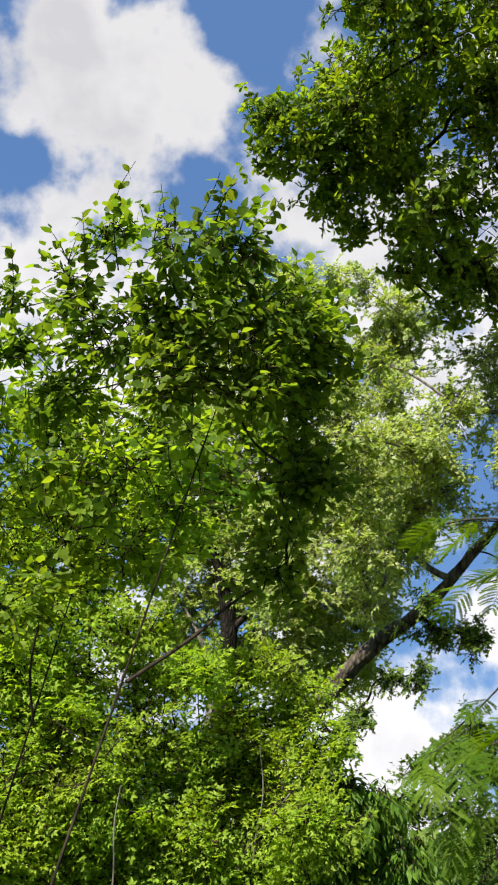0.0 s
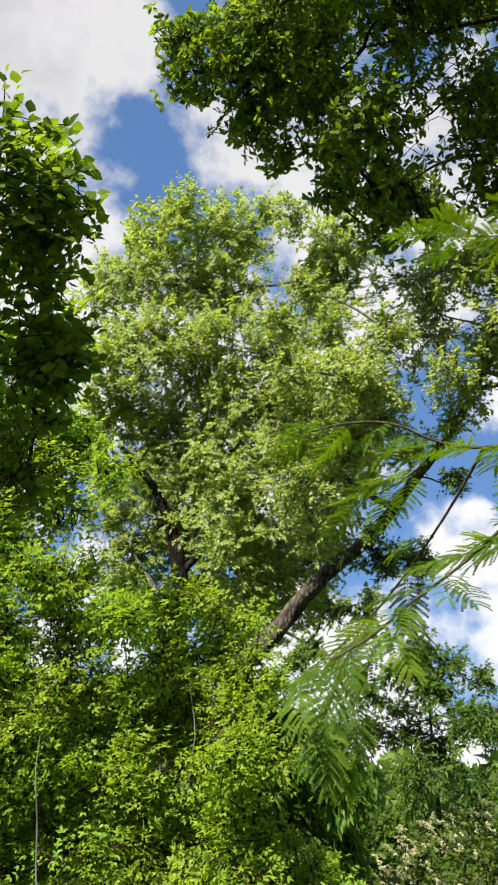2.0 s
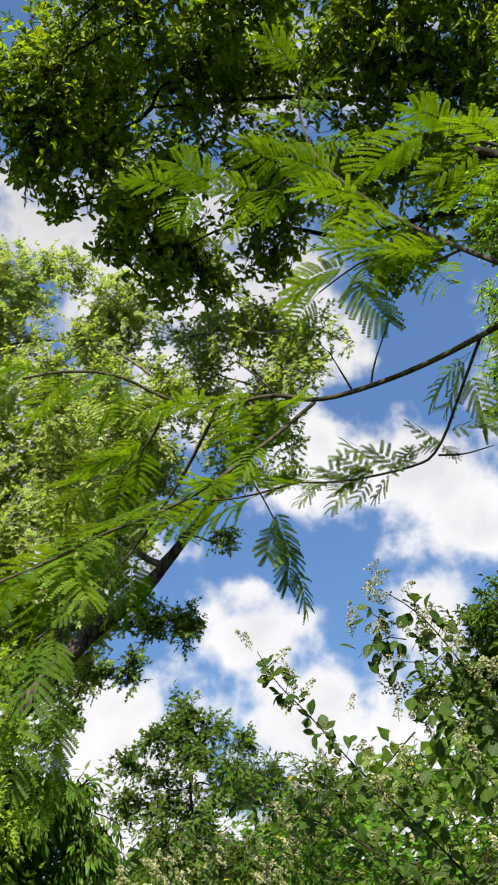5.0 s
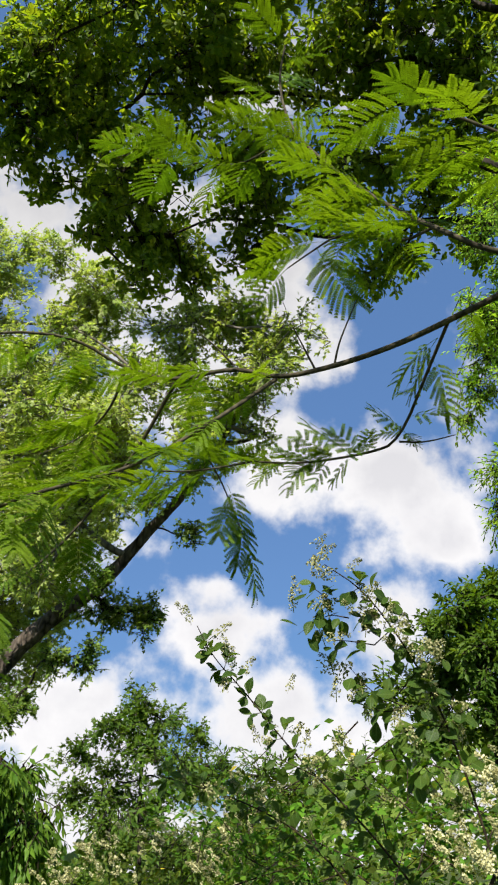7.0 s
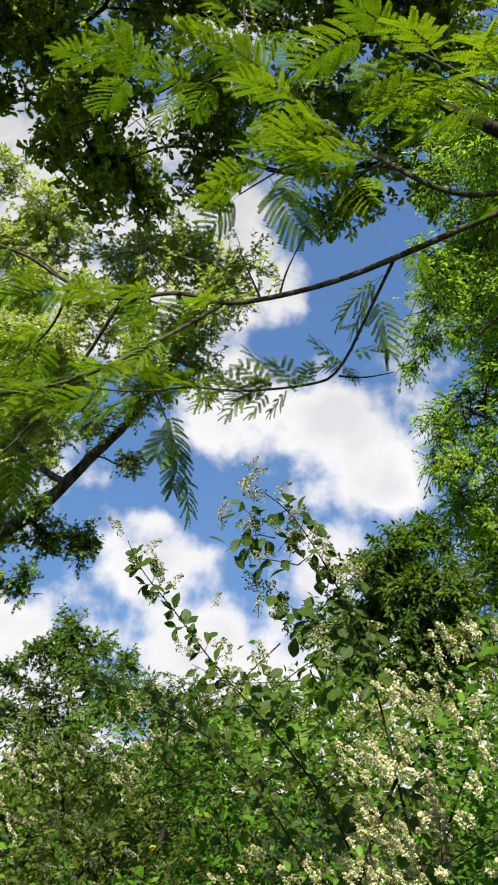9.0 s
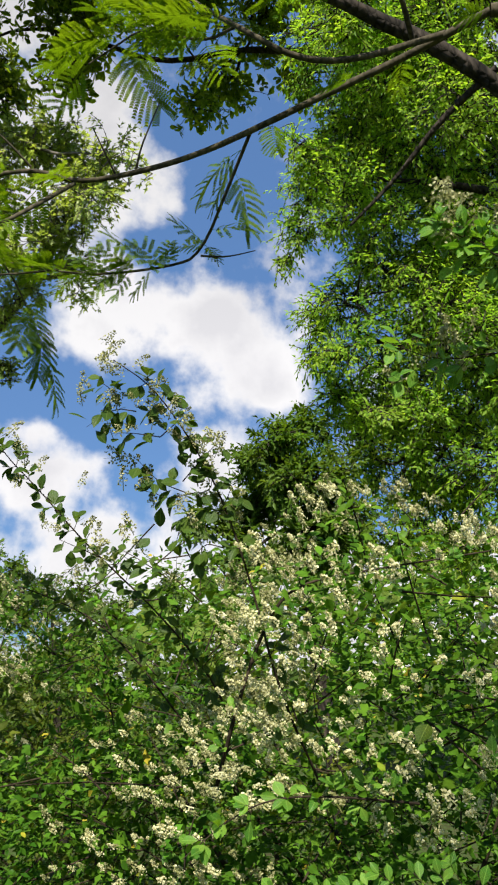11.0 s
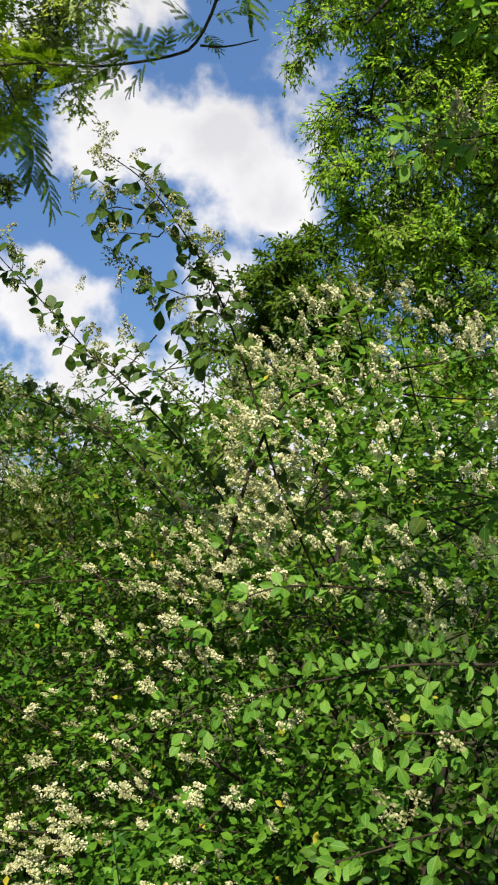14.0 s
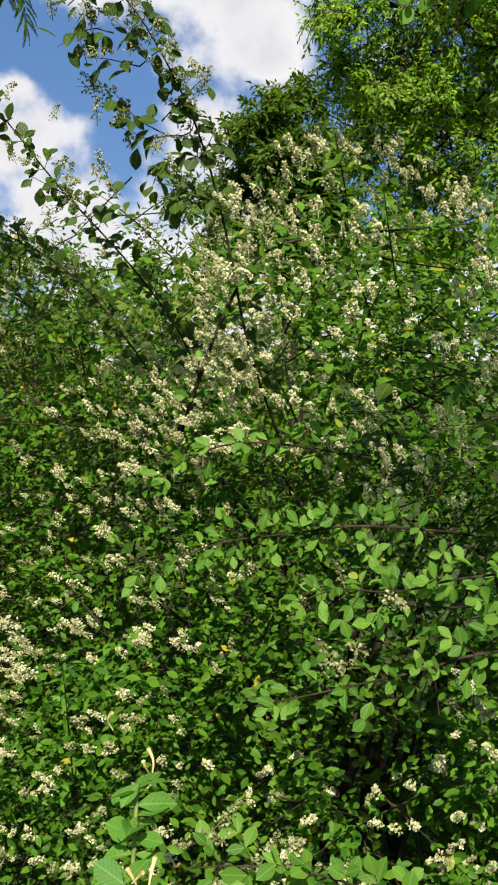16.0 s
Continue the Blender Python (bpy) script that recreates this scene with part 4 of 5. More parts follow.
VINE_C = [
    (0.09, 1.16, 2.48, 0.039), (0.10, 1.22, 2.46, 0.039), (0.08, 1.28, 2.42, 0.039), (0.09, 1.30, 2.36, 0.039), (0.10, 1.28, 2.28, 0.039),
    (0.12, 1.26, 2.29, 0.039), (0.05, 1.23, 2.44, 0.065), (0.06, 1.26, 2.30, 0.052), (0.08, 1.35, 2.23, 0.039), (0.07, 1.31, 2.15, 0.052),
    (0.10, 1.20, 2.55, 0.026),
]
small_tree("young_elm", "young broad-leaved tree with upright leafy shoots", (-0.55, 1.45), VINE_A + VINE_C, M_ELM, 0.0168, 2150, 3, 5, 0.055, 27, blade(0.78, 0.36, 0.12, 0.18, 2), 0.004, M_TWIG, 0.0, 1.5, 0.5)
small_tree("mulberry_shrub", "broad-leaved green shrub with dark inner shade", (-0.9, 2.9), VINE_B, M_VINE, 0.0205, 1150, 3, 5, 0.075, 28, blade(0.78, 0.36, 0.12, 0.18, 2), 0.005, M_TWIG, 0.0, 1.5, 0.5)


# ---- mimosa ----
def frond_mesh(name, pairs, length, seed, mat, n=12, broad=1.0):
    """Twice-divided leaf: a main rib, side ribs in pairs, close leaflets along each."""
    rng = np.random.default_rng(seed)
    V, F = [], []

    def poly(*p):
        n = len(V)
        V.extend(tuple(q) for q in p)
        F.append(tuple(range(n, n + len(p))))

    def rib(p, q, w):
        d = unit(q - p)
        s = np.cross(d, (0, 0, 1.0)) * w
        poly(p - s, p + s, q + s * .6, q - s * .6)
        u = np.cross(d, s)
        poly(p - u, p + u, q + u * .6, q - u * .6)

    sag, curl = rng.uniform(.12, .4), rng.normal(0, .12)
    spine = lambda u: np.array([length * u, curl * length * u * u, -sag * length * u * u])
    for k in range(8):
        rib(spine(k / 8), spine((k + 1) / 8), 0.0012)
    for i in range(pairs):
        u = 0.25 + 0.75 * i / (pairs - 1)
        root = spine(u)
        L = length * 0.5 * math.sin(math.pi * (0.27 + 0.5 * (i + 0.5) / pairs)) * rng.uniform(0.88, 1.08)
        for side in (1, -1):
            ang = side * (1.15 - 0.7 * u * u) + rng.normal(0, 0.06)
            d0 = np.array([math.cos(ang), math.sin(ang), rng.normal(.0, .08)])
            bend = rng.uniform(0.1, 0.45)
            pt = lambda v: root + d0 * L * v + np.array([0.08 * L * v * v, 0, -bend * L * v * v])
            for k in range(3):
                rib(pt(k / 3), pt((k + 1) / 3), 0.0007)
            for k in range(n):
                v = 0.06 + 0.94 * (k + 0.5) / n
                c = pt(v)
                tang = unit(pt(min(1, v + .02)) - pt(v - .02))
                lat = unit(np.cross((0, 0, 1.0), tang))
                ll = 0.056 * broad * length * (1 - 0.5 * abs(v - 0.4))
                lw = L / n * 0.6
                for sd in (1, -1):
                    dd = unit(tang * 0.55 + lat * sd + np.array([0, 0, rng.normal(-.08, 0.1)]))
                    poly(c - tang * lw * .7, c + tang * lw * .8, c + dd * ll + tang * lw * .35, c + dd * ll * .75 - tang * lw * .8)
    return mesh_of(name, V, F, mat)


FRONDS = [frond_mesh("leaf", 8 + k % 4, 0.18, 100 + k, M_MIMOSA) for k in range(8)]
YOUNG_FRONDS = [frond_mesh("leaf", 5, 0.18, 130 + k, M_MIMOSA, 8, 1.5) for k in range(3)]
# coarse fronds for the unseen boughs that shade the privet
SHADE_FRONDS = [frond_mesh("leaf", 7, 0.18, 120 + k, M_MIMOSA, 4) for k in range(3)]


def aim(p, ahead, roll, scale, up=(0, 0, 1)):
    """Pose of a blade at p that points ahead, its face up, rolled a little."""
    a = Vector(ahead).normalized()
    s = Vector(up).cross(a)
    s = s.normalized() if s.length > 1e-3 else Vector((0, 1, 0))
    n = a.cross(s)
    rot = Matrix((a, s, n)).transposed().to_4x4()
    return Matrix.Translation(p) @ rot @ Matrix.Rotation(roll, 4, "X") @ Matrix.Scale(scale, 4)


def build_mimosa():
    t = thing("mimosa_tree", "mimosa tree with feathery bright green fronds on thin branches", "tree", (3.6, 0.6, 0))
    o = Vector(t.location)
    loc = lambda pts: [(p[0] - o.x, p[1] - o.y, p[2] - o.z) for p in pts]
    tube_part("trunk", loc([(3.4, 0.4, 0), (3.35, 0.45, 1.0), (3.1, 0.65, 1.9), (2.6, 1.0, 2.45), (2.15, 1.35, 2.68), (1.86, 1.59, 2.71)]), [0.07, 0.06, 0.045, 0.03, 0.02, 0.014], M_MIMBARK, t, 10, "", 0.04)
    main = [(1.86, 1.59, 2.71), (1.76, 1.75, 2.68), (1.68, 1.85, 2.66), (1.57, 2.0, 2.63), (1.48, 2.12, 2.61), (1.36, 2.2, 2.58), (1.24, 2.26, 2.56), (1.15, 2.28, 2.59), (1.05, 2.42, 2.61),
            (.93, 2.43, 2.63), (.81, 2.42, 2.69), (.68, 2.43, 2.69), (.59, 2.45, 2.67)]
    low = [(1.24, 2.26, 2.56), (1.12, 2.2, 2.44), (1.02, 2.17, 2.35), (.93, 2.13, 2.27), (.83, 2.06, 2.19), (.7, 1.95, 2.1), (.62, 1.88, 2.03), (.53, 1.85, 1.98)]
    side = [(1.56, 2.03, 2.63), (1.57, 2.14, 2.58), (1.56, 2.29, 2.46), (1.5, 2.33, 2.44), (1.36, 2.41, 2.43), (1.25, 2.45, 2.44), (1.13, 2.48, 2.46)]
    up = [(1.81, 1.67, 2.7), (1.6, 1.72, 2.6), (1.48, 1.74, 2.58), (1.39, 1.78, 2.65), (1.39, 1.92, 2.81), (1.33, 2.02, 2.97), (1.26, 2.13, 3.19), (1.26, 2.19, 3.42), (1.27, 2.15, 3.52)]
    top = [(1.75, 1.7, 2.68), (1.66, 1.63, 2.74), (1.56, 1.66, 2.79), (1.45, 1.69, 2.85), (1.34, 1.72, 2.9)]
    sprig_a = [(1.41, 1.82, 2.69), (1.4, 1.93, 2.73), (1.32, 2.03, 2.82), (1.3, 2.15, 2.85), (1.26, 2.2, 2.83)]
    sprig_b = [(1.26, 2.14, 3.19), (1.19, 2.3, 3.21), (1.1, 2.36, 3.25), (.99, 2.42, 3.29)]
    sprig_c = [(1.26, 2.44, 2.44), (1.07, 2.33, 2.34), (.96, 2.26, 2.3)]
    hang = [(1.14, 2.48, 2.46), (1.19, 2.52, 2.42), (1.24, 2.55, 2.33), (1.27, 2.57, 2.28)]
    runs = ((main, .0085, .0028), (low, .005, .002), (side, .0042, .0022), (up, .007, .0025), (top, .006, .003), (sprig_a, .0035, .0018), (sprig_b, .003, .0015), (sprig_c, .003, .0015), (hang, .0025, .0012))
    for pts, ra, rb in runs:
        tube_part("branch", loc(pts), np.linspace(ra, rb, len(pts)), M_MIMBARK, t, 7)
    for pts in ([(1.32, 2.22, 2.58), (1.29, 2.205, 2.62), (1.26, 2.19, 2.66)], [(1.36, 2.2, 2.58), (1.36, 2.17, 2.62), (1.37, 2.14, 2.66), (1.38, 2.1, 2.7)], [(1.56, 2.29, 2.46), (1.61, 2.26, 2.45), (1.67, 2.22, 2.46)],
                [(1.15, 2.28, 2.59), (1.1, 2.27, 2.63), (1.06, 2.27, 2.66)]):
        tube_part("twig", loc(pts), np.linspace(0.003, 0.0012, len(pts)), M_MIMBARK, t, 5)
    rng = np.random.default_rng(31)
    k = 0

    def fronds(pts, n, start, size, lift, bias, kinds=FRONDS):
        nonlocal k
        P = np.array(pts)
        seg = np.linalg.norm(np.diff(P, axis=0), axis=1)
        cum = np.concatenate([[0], np.cumsum(seg)])
        for i in range(n):
            s = (start + (1 - start) * (i + rng.uniform(-.3, .3)) / max(1, n - 1)) * cum[-1]
            s = min(max(s, 0), cum[-1] - 1e-4)
            j = int(np.searchsorted(cum, s, side="right") - 1)
            p = P[j] + (P[j + 1] - P[j]) * (s - cum[j]) / seg[j]
            d = unit(P[j + 1] - P[j])
            lat = unit(np.cross(d, (0, 0, 1.0))) * (1 if i % 2 else -1)
            ah = d * rng.uniform(.3, .9) + lat * rng.uniform(.5, 1.0) + np.array([0, 0, lift + rng.normal(0, .2)]) + np.array(bias)
            child("leaf", kinds[k % len(kinds)], t, "", aim(Vector(p) - o, ah, rng.normal(0, .25), size * rng.uniform(.75, 1.15)))
            k += 1

    fronds(main, 12, 0.55, 0.78, 0.0, (-.5, 0, 0))
    fronds(main[:4], 4, 0.0, 0.4, 0.1, (.2, 0, -.1))
    fronds(low, 10, 0.25, 0.7, 0.0, (-.4, 0, 0))
    fronds(side, 8, 0.6, 0.42, 0.1, (-.2, 0, .1))
    fronds(side[2:], 9, 0.3, 0.42, 0.15, (-.3, 0, .1))
    fronds(side[1:4], 3, 0.2, 0.26, 0.1, (-.2, 0, .2))
    fronds(up, 16, 0.34, 0.8, 0.0, (-.4, 0, 0))
    fronds(top, 10, 0.15, 0.85, 0.0, (-.3, 0, 0))
    fronds(sprig_a, 10, 0.1, 0.75, 0.0, (-.3, 0, 0))
    fronds(sprig_b, 7, 0.1, 0.8, 0.0, (-.4, 0, 0))
    fronds(sprig_c, 5, 0.1, 0.85, 0.0, (-.4, 0, 0))
    fronds(low[4:], 7, 0.1, 0.7, -.3, (0, 0, -.3))
    deep = [(1.05, 2.42, 2.61), (1.0, 2.62, 2.5), (.88, 2.75, 2.33), (.76, 2.74, 2.2), (.64, 2.68, 2.1)]
    tube_part("branch", loc(deep), np.linspace(.005, .002, 5), M_MIMBARK, t, 6)
    fronds(deep, 5, 0.4, 0.8, -.1, (-.4, 0, -.1))
    for tip in ((.62, 2.6, 1.95), (.72, 2.7, 1.92), (.54, 2.56, 2.02)):
        twig = [(.74, 2.72, 2.18), (.7, 2.69, 2.12), tip]
        tube_part("twig", loc(twig), [.002, .0016, .001], M_MIMBARK, t, 5)
        fronds(twig, 3, 0.3, 0.8, -.3, (-.35, 0, -.25))
    upper = [(.93, 2.43, 2.63), (.95, 2.7, 2.66), (.9, 2.9, 2.66), (.8, 2.98, 2.64)]
    tube_part("branch", loc(upper), np.linspace(.004, .0015, 4), M_MIMBARK, t, 6)
    fronds(upper, 6, 0.4, 0.9, 0.0, (-.5, 0, -.1))
    # boughs added overhead, out of view, to throw shade on the privet
    for shade_bough in ([(2.6, 1.0, 2.45), (2.1, .5, 3.2), (1.3, -.1, 3.7), (.6, -.6, 3.9)], [(2.4, 1.15, 2.55), (1.8, .0, 3.4), (1.2, -.7, 3.8), (.8, -1.2, 3.9)], [(2.6, 1.0, 2.5), (2.3, .1, 3.3), (1.9, -.6, 3.7), (1.5, -1.3, 3.9)],
                  [(2.4, 1.15, 2.55), (1.5, .3, 3.3), (.8, -.3, 3.7), (.35, -.65, 3.85)], [(1.5, .3, 3.3), (1.0, -.3, 3.65), (.6, -.6, 3.8), (.4, -.72, 3.85)]):
        tube_part("branch", loc(shade_bough), np.linspace(.012, .003, len(shade_bough)), M_MIMBARK, t, 7)
        fronds(shade_bough, 26, 0.25, 1.3, 0.05, (0, 0, 0), SHADE_FRONDS)
    tufts = [((1.56, 2.26, 2.47), (-0.84, -0.36, 0.4), 0.39), ((1.56, 2.26, 2.47), (-0.47, 0.71, 0.53), 0.27), ((1.56, 2.24, 2.5), (0.49, -0.87, -0.03), 0.37), ((1.56, 2.26, 2.47), (0.88, 0.48, 0.0), 0.22), ((1.49, 2.32, 2.44), (-0.43, -0.79, 0.43), 0.28), ((1.48, 2.33, 2.43), (-0.43, 0.21, 0.88), 0.4), ((1.46, 2.34, 2.43), (-0.83, -0.3, 0.47), 0.52), ((1.41, 2.36, 2.43), (-0.52, 0.27, 0.81), 0.4), ((1.41, 2.36, 2.42), (-0.78, 0.0, -0.63), 0.29), ((1.46, 2.34, 2.43), (-0.35, 0.9, -0.27), 0.35), ((1.37, 2.38, 2.42), (-0.82, 0.06, -0.57), 0.35), ((1.38, 2.37, 2.42), (-0.61, 0.38, 0.7), 0.4), ((1.44, 2.35, 2.43), (0.32, -0.92, 0.23), 0.33)]
    plumes = [((1.59, 2.12, 2.65), (-0.57, 0.79, -0.23), 0.82), ((1.58, 2.15, 2.62), (0.58, -0.06, -0.81), 0.81), ((1.59, 2.12, 2.65), (-0.27, 0.83, -0.49), 0.79)]
    for (p, ah, size), kinds in [(row, YOUNG_FRONDS) for row in tufts] + [(row, FRONDS) for row in plumes]:
        child("leaf", kinds[k % len(kinds)], t, "", aim(Vector(p) - o, ah, rng.normal(0, .2), size * (1.25 if kinds is YOUNG_FRONDS else .85), (-.4, -.68, .62)))
        k += 1
    for p, ah, ro in (((1.25, 2.55, 2.34), (.15, .0, -1), 1.4), ((1.27, 2.57, 2.28), (.45, .1, -.9), 1.2), ((1.22, 2.54, 2.38), (-.2, 0, -1), 1.6), ((1.21, 2.53, 2.41), (.3, 0, -.6), 1.3)):
        child("leaf", FRONDS[k % 8], t, "", aim(Vector(p) - o, ah, ro, .62))
        k += 1


build_mimosa()


# ---- flowering privet ----
def in_bush(p, mounds, grow=1.0):
    q = np.zeros(len(p), bool)
    for cx, cy, cz, rx, ry, rz in mounds:
        q |= (((p - (cx, cy, cz)) / (np.array((rx, ry, rz)) * grow)) ** 2).sum(1) < 1
    return q


def panicle_mesh(name, seed, mat, n=46, length=0.05, wide=0.018):
    """Loose cone of small four-petalled florets on a fine stalk."""
    rng = np.random.default_rng(seed)
    V, F = [], []
    for i in range(n):
        u = rng.random() ** 0.8
        r = wide * (1 - u * 0.7) * rng.random() ** .3
        a = rng.random() * 6.283
        c = np.array([length * (0.15 + 0.85 * u), r * math.cos(a), r * math.sin(a)])
        nrm = unit(c - np.array([length * .3, 0, 0]) + rng.normal(0, 0.01, 3))
        s = unit(np.cross(nrm, rng.normal(size=3)))
        w = np.cross(nrm, s)
        z = rng.uniform(0.0012, 0.0018)
        b = len(V)
        for x, y in ((-1, -.75), (1, -.75), (1, .75), (-1, .75)):
            V.append(tuple(c + s * x * z + w * y * z + nrm * 0.0008 * x))
        F.append((b, b + 1, b + 2, b + 3))
    b = len(V)
    V += [(0, .0008, 0), (0, -.0008, 0), (length, -.0004, 0), (length, .0004, 0)]
    F.append((b, b + 1, b + 2, b + 3))
    return mesh_of(name, V, F, mat)


PANICLES = [panicle_mesh("flower_panicle", 50 + k, M_FLOWER, 44 + 3 * k, 0.019 + 0.0025 * k, 0.0062 + .0007 * k) for k in range(5)]
BUDS = [panicle_mesh("flower_bud", 60 + k, M_BUD, 70, 0.042, 0.011) for k in range(2)]
PRIVET_BLADES = {}
for nm, mt in (("bright", M_PRIVET_ONE), ("dark", M_PRIVET_DARK), ("honey", M_HONEY), ("elm", M_VINE_ONE)):
    V, F = blade({"bright": .58, "dark": .62, "honey": .62, "elm": .74}[nm], 0.42 if nm == "elm" else 0.56, 0.14, 0.12, 5)
    PRIVET_BLADES[nm] = [arr_mesh("leaf", V * np.array((1, s, d)), F, mt) for s, d in ((1, 1), (.88, 2.0), (1.1, .4))]
    for me in PRIVET_BLADES[nm]:
        me.polygons.foreach_set("use_smooth", np.ones(len(me.polygons), dtype=bool))


EYE = np.array((.63, .65, 1.45))


def privet(name, label, mounds, ctr, sprays, leaf, blooms, bloom_scale, parts, seed, inner=0.6, hollows=(), green=None):
    """Rounded shrub: stems, a lumpy leafy shell with gaps, and flower clusters on its sunlit outside."""
    t = thing(name, label, "shrub", (ctr[0], ctr[1], 0), "flowering privets")
    o, ctr = np.array((ctr[0], ctr[1], 0)), np.array(ctr)
    rng = np.random.default_rng(seed)
    M = np.array(mounds)
    lo, hi = (M[:, :3] - M[:, 3:]).min(0) - .1, (M[:, :3] + M[:, 3:]).max(0) + .15
    lo[2] = 0.02
    for i in range(16):
        a = rng.uniform(0, 6.283)
        e = np.array((.6 * math.cos(a), .5 * math.sin(a), rng.uniform(.9, 1.45))) * rng.uniform(.8, 1.05)
        s = np.array((rng.normal(0, .12), rng.normal(0, .1), 0))
        tube_part("stem", [s, s + (e - s) * (.25, .25, .45), s + (e - s) * (.6, .6, .8), e], [0.012, 0.010, 0.007, 0.003], M_TWIG, t, 7)
    p = rng.uniform(lo, hi, (sprays * 7, 3))
    lump = np.array([noise.noise(Vector(q * 3.2)) for q in p])
    g = (p - ctr) / (1 + 0.26 * lump)[:, None] + ctr
    gap = np.array([noise.noise(Vector(q * 4.6 + np.array((9, 3, 1)))) + .4 * noise.noise(Vector(q * 13.0)) for q in p])
    keep = in_bush(g, mounds) & ~in_bush(g, mounds, inner) & (gap > -0.12)
    p = p[keep][:sprays]
    back = ((p - ctr) * (EYE - ctr))[:, :2].sum(1) < -0.3
    p = p[~back | (rng.random(len(p)) < .4)]
    for hx, hy, hz, hr in hollows:
        p = p[np.linalg.norm((p - (hx, hy, hz)) * (1, 1, .8), axis=1) > hr * rng.uniform(.75, 1.1, len(p))]
    # each spray: a thin twig with its leaves in opposite pairs and smaller ones to the tip
    n = 8
    ax = unit(unit(p - ctr) * (.75, .75, .35) + rng.normal(0, .5, p.shape))
    lat = unit(np.cross(np.array((-.1, -.15, 1.0)) + rng.normal(0, .3, p.shape), ax))
    length = rng.uniform(.07, .13, len(p)) * leaf / .022
    step = np.tile(np.repeat(np.arange(4), 2), len(p))
    hand = np.tile(np.array((1, -1) * 4), len(p))
    A, B2 = np.repeat(ax, n, 0), np.repeat(lat, n, 0)
    far_out = step / 3.0
    c = np.repeat(p, n, 0) + A * ((far_out - .5) * np.repeat(length, n))[:, None] + np.array((0, 0, -1)) * (.012 * far_out ** 2)[:, None] + rng.normal(0, .004, A.shape)
    out = unit(c - ctr)
    d = unit(A * (.35 + .5 * far_out)[:, None] + B2 * (hand * (1 - .45 * far_out))[:, None] + rng.normal(0, .22, A.shape))
    u = unit(np.array((0, 0, .2)) + TO_SUN * .45 + rng.normal(0, .42, A.shape) + out * .55)
    shrink = 1.08 - .38 * far_out
    size = leaf * shrink * rng.uniform(.75, 1.2, len(c))
    close = np.linalg.norm(c - EYE, axis=1) < 1.75
    for sel, steps in ((close, 2), (~close, 1)):
        if sel.any():
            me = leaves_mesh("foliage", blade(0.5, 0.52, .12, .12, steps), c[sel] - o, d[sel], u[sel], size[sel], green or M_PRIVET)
            tagged(child("foliage", me, t), kind="stuff")
    # the shaded leaves deep inside, which close the shrub to the light behind it
    core = rng.uniform(lo, hi, (sprays * 3, 3))
    core = core[in_bush(core, mounds, .84) & (((core - ctr) * unit((EYE - ctr) * (1, 1, 0))).sum(1) < .3)][:int(sprays * .8)]
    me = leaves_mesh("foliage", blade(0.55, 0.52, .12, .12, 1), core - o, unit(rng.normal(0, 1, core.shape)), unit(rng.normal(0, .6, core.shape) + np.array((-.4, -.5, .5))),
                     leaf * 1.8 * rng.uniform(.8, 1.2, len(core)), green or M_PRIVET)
    tagged(child("foliage", me, t, "deeply shaded inner leaves"), kind="stuff")
    tubes = []
    for k in range(0, len(p), 7):
        q, dirv = p[k] - o, ax[k] * length[k]
        tubes.append(tube([q - dirv * rng.uniform(.8, 1.6), q - dirv * .3 + rng.normal(0, .004, 3), q + dirv * .5], [.0022, .0016, .0008], 3))
    join_tubes("twig_tangle", tubes, M_TWIG, t)
    f = rng.uniform(lo, hi, (330000, 3))
    f = f[in_bush(f, mounds, 1.42) & ~in_bush(f, mounds, .78) & (f[:, 2] > .6)]
    lump = np.array([noise.noise(Vector(q * 3.2)) for q in f])
    g = (f - ctr) / (1 + 0.26 * lump)[:, None] + ctr
    f = f[in_bush(g, mounds, 1.08) & ~in_bush(g, mounds, 1.0)]
    f = f[(unit((f - ctr) * (1, 1, .45)) * unit(EYE - f)).sum(1) > 0.42]
    for hx, hy, hz, hr in hollows:
        f = f[np.linalg.norm(f - (hx, hy, hz), axis=1) > hr]
    patch = np.array([noise.noise(Vector(q * 2.4 + np.array((3, 1, 5)))) for q in f])
    want = patch * .45 + .3 * (f[:, 2] - 1.1) - .8 * (.85 * f[:, 0] - .53 * f[:, 1] - .19) + rng.normal(0, .3, len(f))
    f = f[np.argsort(-want)]
    # one flowering spray to each small patch of the surface
    cells, keep = {}, []
    for i, q in enumerate(f):
        cell = tuple(np.floor(q / .058).astype(int))
        if cells.get(cell, 0) < 1 and len(keep) < blooms:
            cells[cell] = cells.get(cell, 0) + 1
            keep.append(i)
    f = f[keep]
    # two to four cones in a row at the end of each flowering spray
    row = rng.integers(2, 4, len(f))
    run = unit(np.array((-.75, .15, .15)) + unit(f - ctr) * (.3, .3, .1) + rng.normal(0, .3, f.shape))
    f = np.concatenate([f[i] + run[i] * (np.arange(row[i])[:, None] * .012) + rng.normal(0, .005, (row[i], 3)) for i in range(len(f))])
    near = np.argsort(np.linalg.norm(f - EYE, axis=1))
    rest = {"bloom": ([], [], [0]), "bud_spray": ([], [], [0])}
    for r, i in enumerate(near):
        ah = unit(f[i] - ctr) * .6 + rng.normal(0, .3, 3) + np.array((-.5, .0, .3))
        mpose = aim(Vector(f[i] - o), ah, rng.uniform(0, 6), bloom_scale * rng.uniform(.7, 1.3))
        src = PANICLES[int(rng.integers(5))]
        if r < parts:
            child("flower_panicle", src, t, "creamy white flower cluster", mpose)
            continue
        V, F, count = rest["bud_spray" if rng.random() < .38 else "bloom"]
        vs = np.array([mpose @ v.co for v in src.vertices])
        V.append(vs)
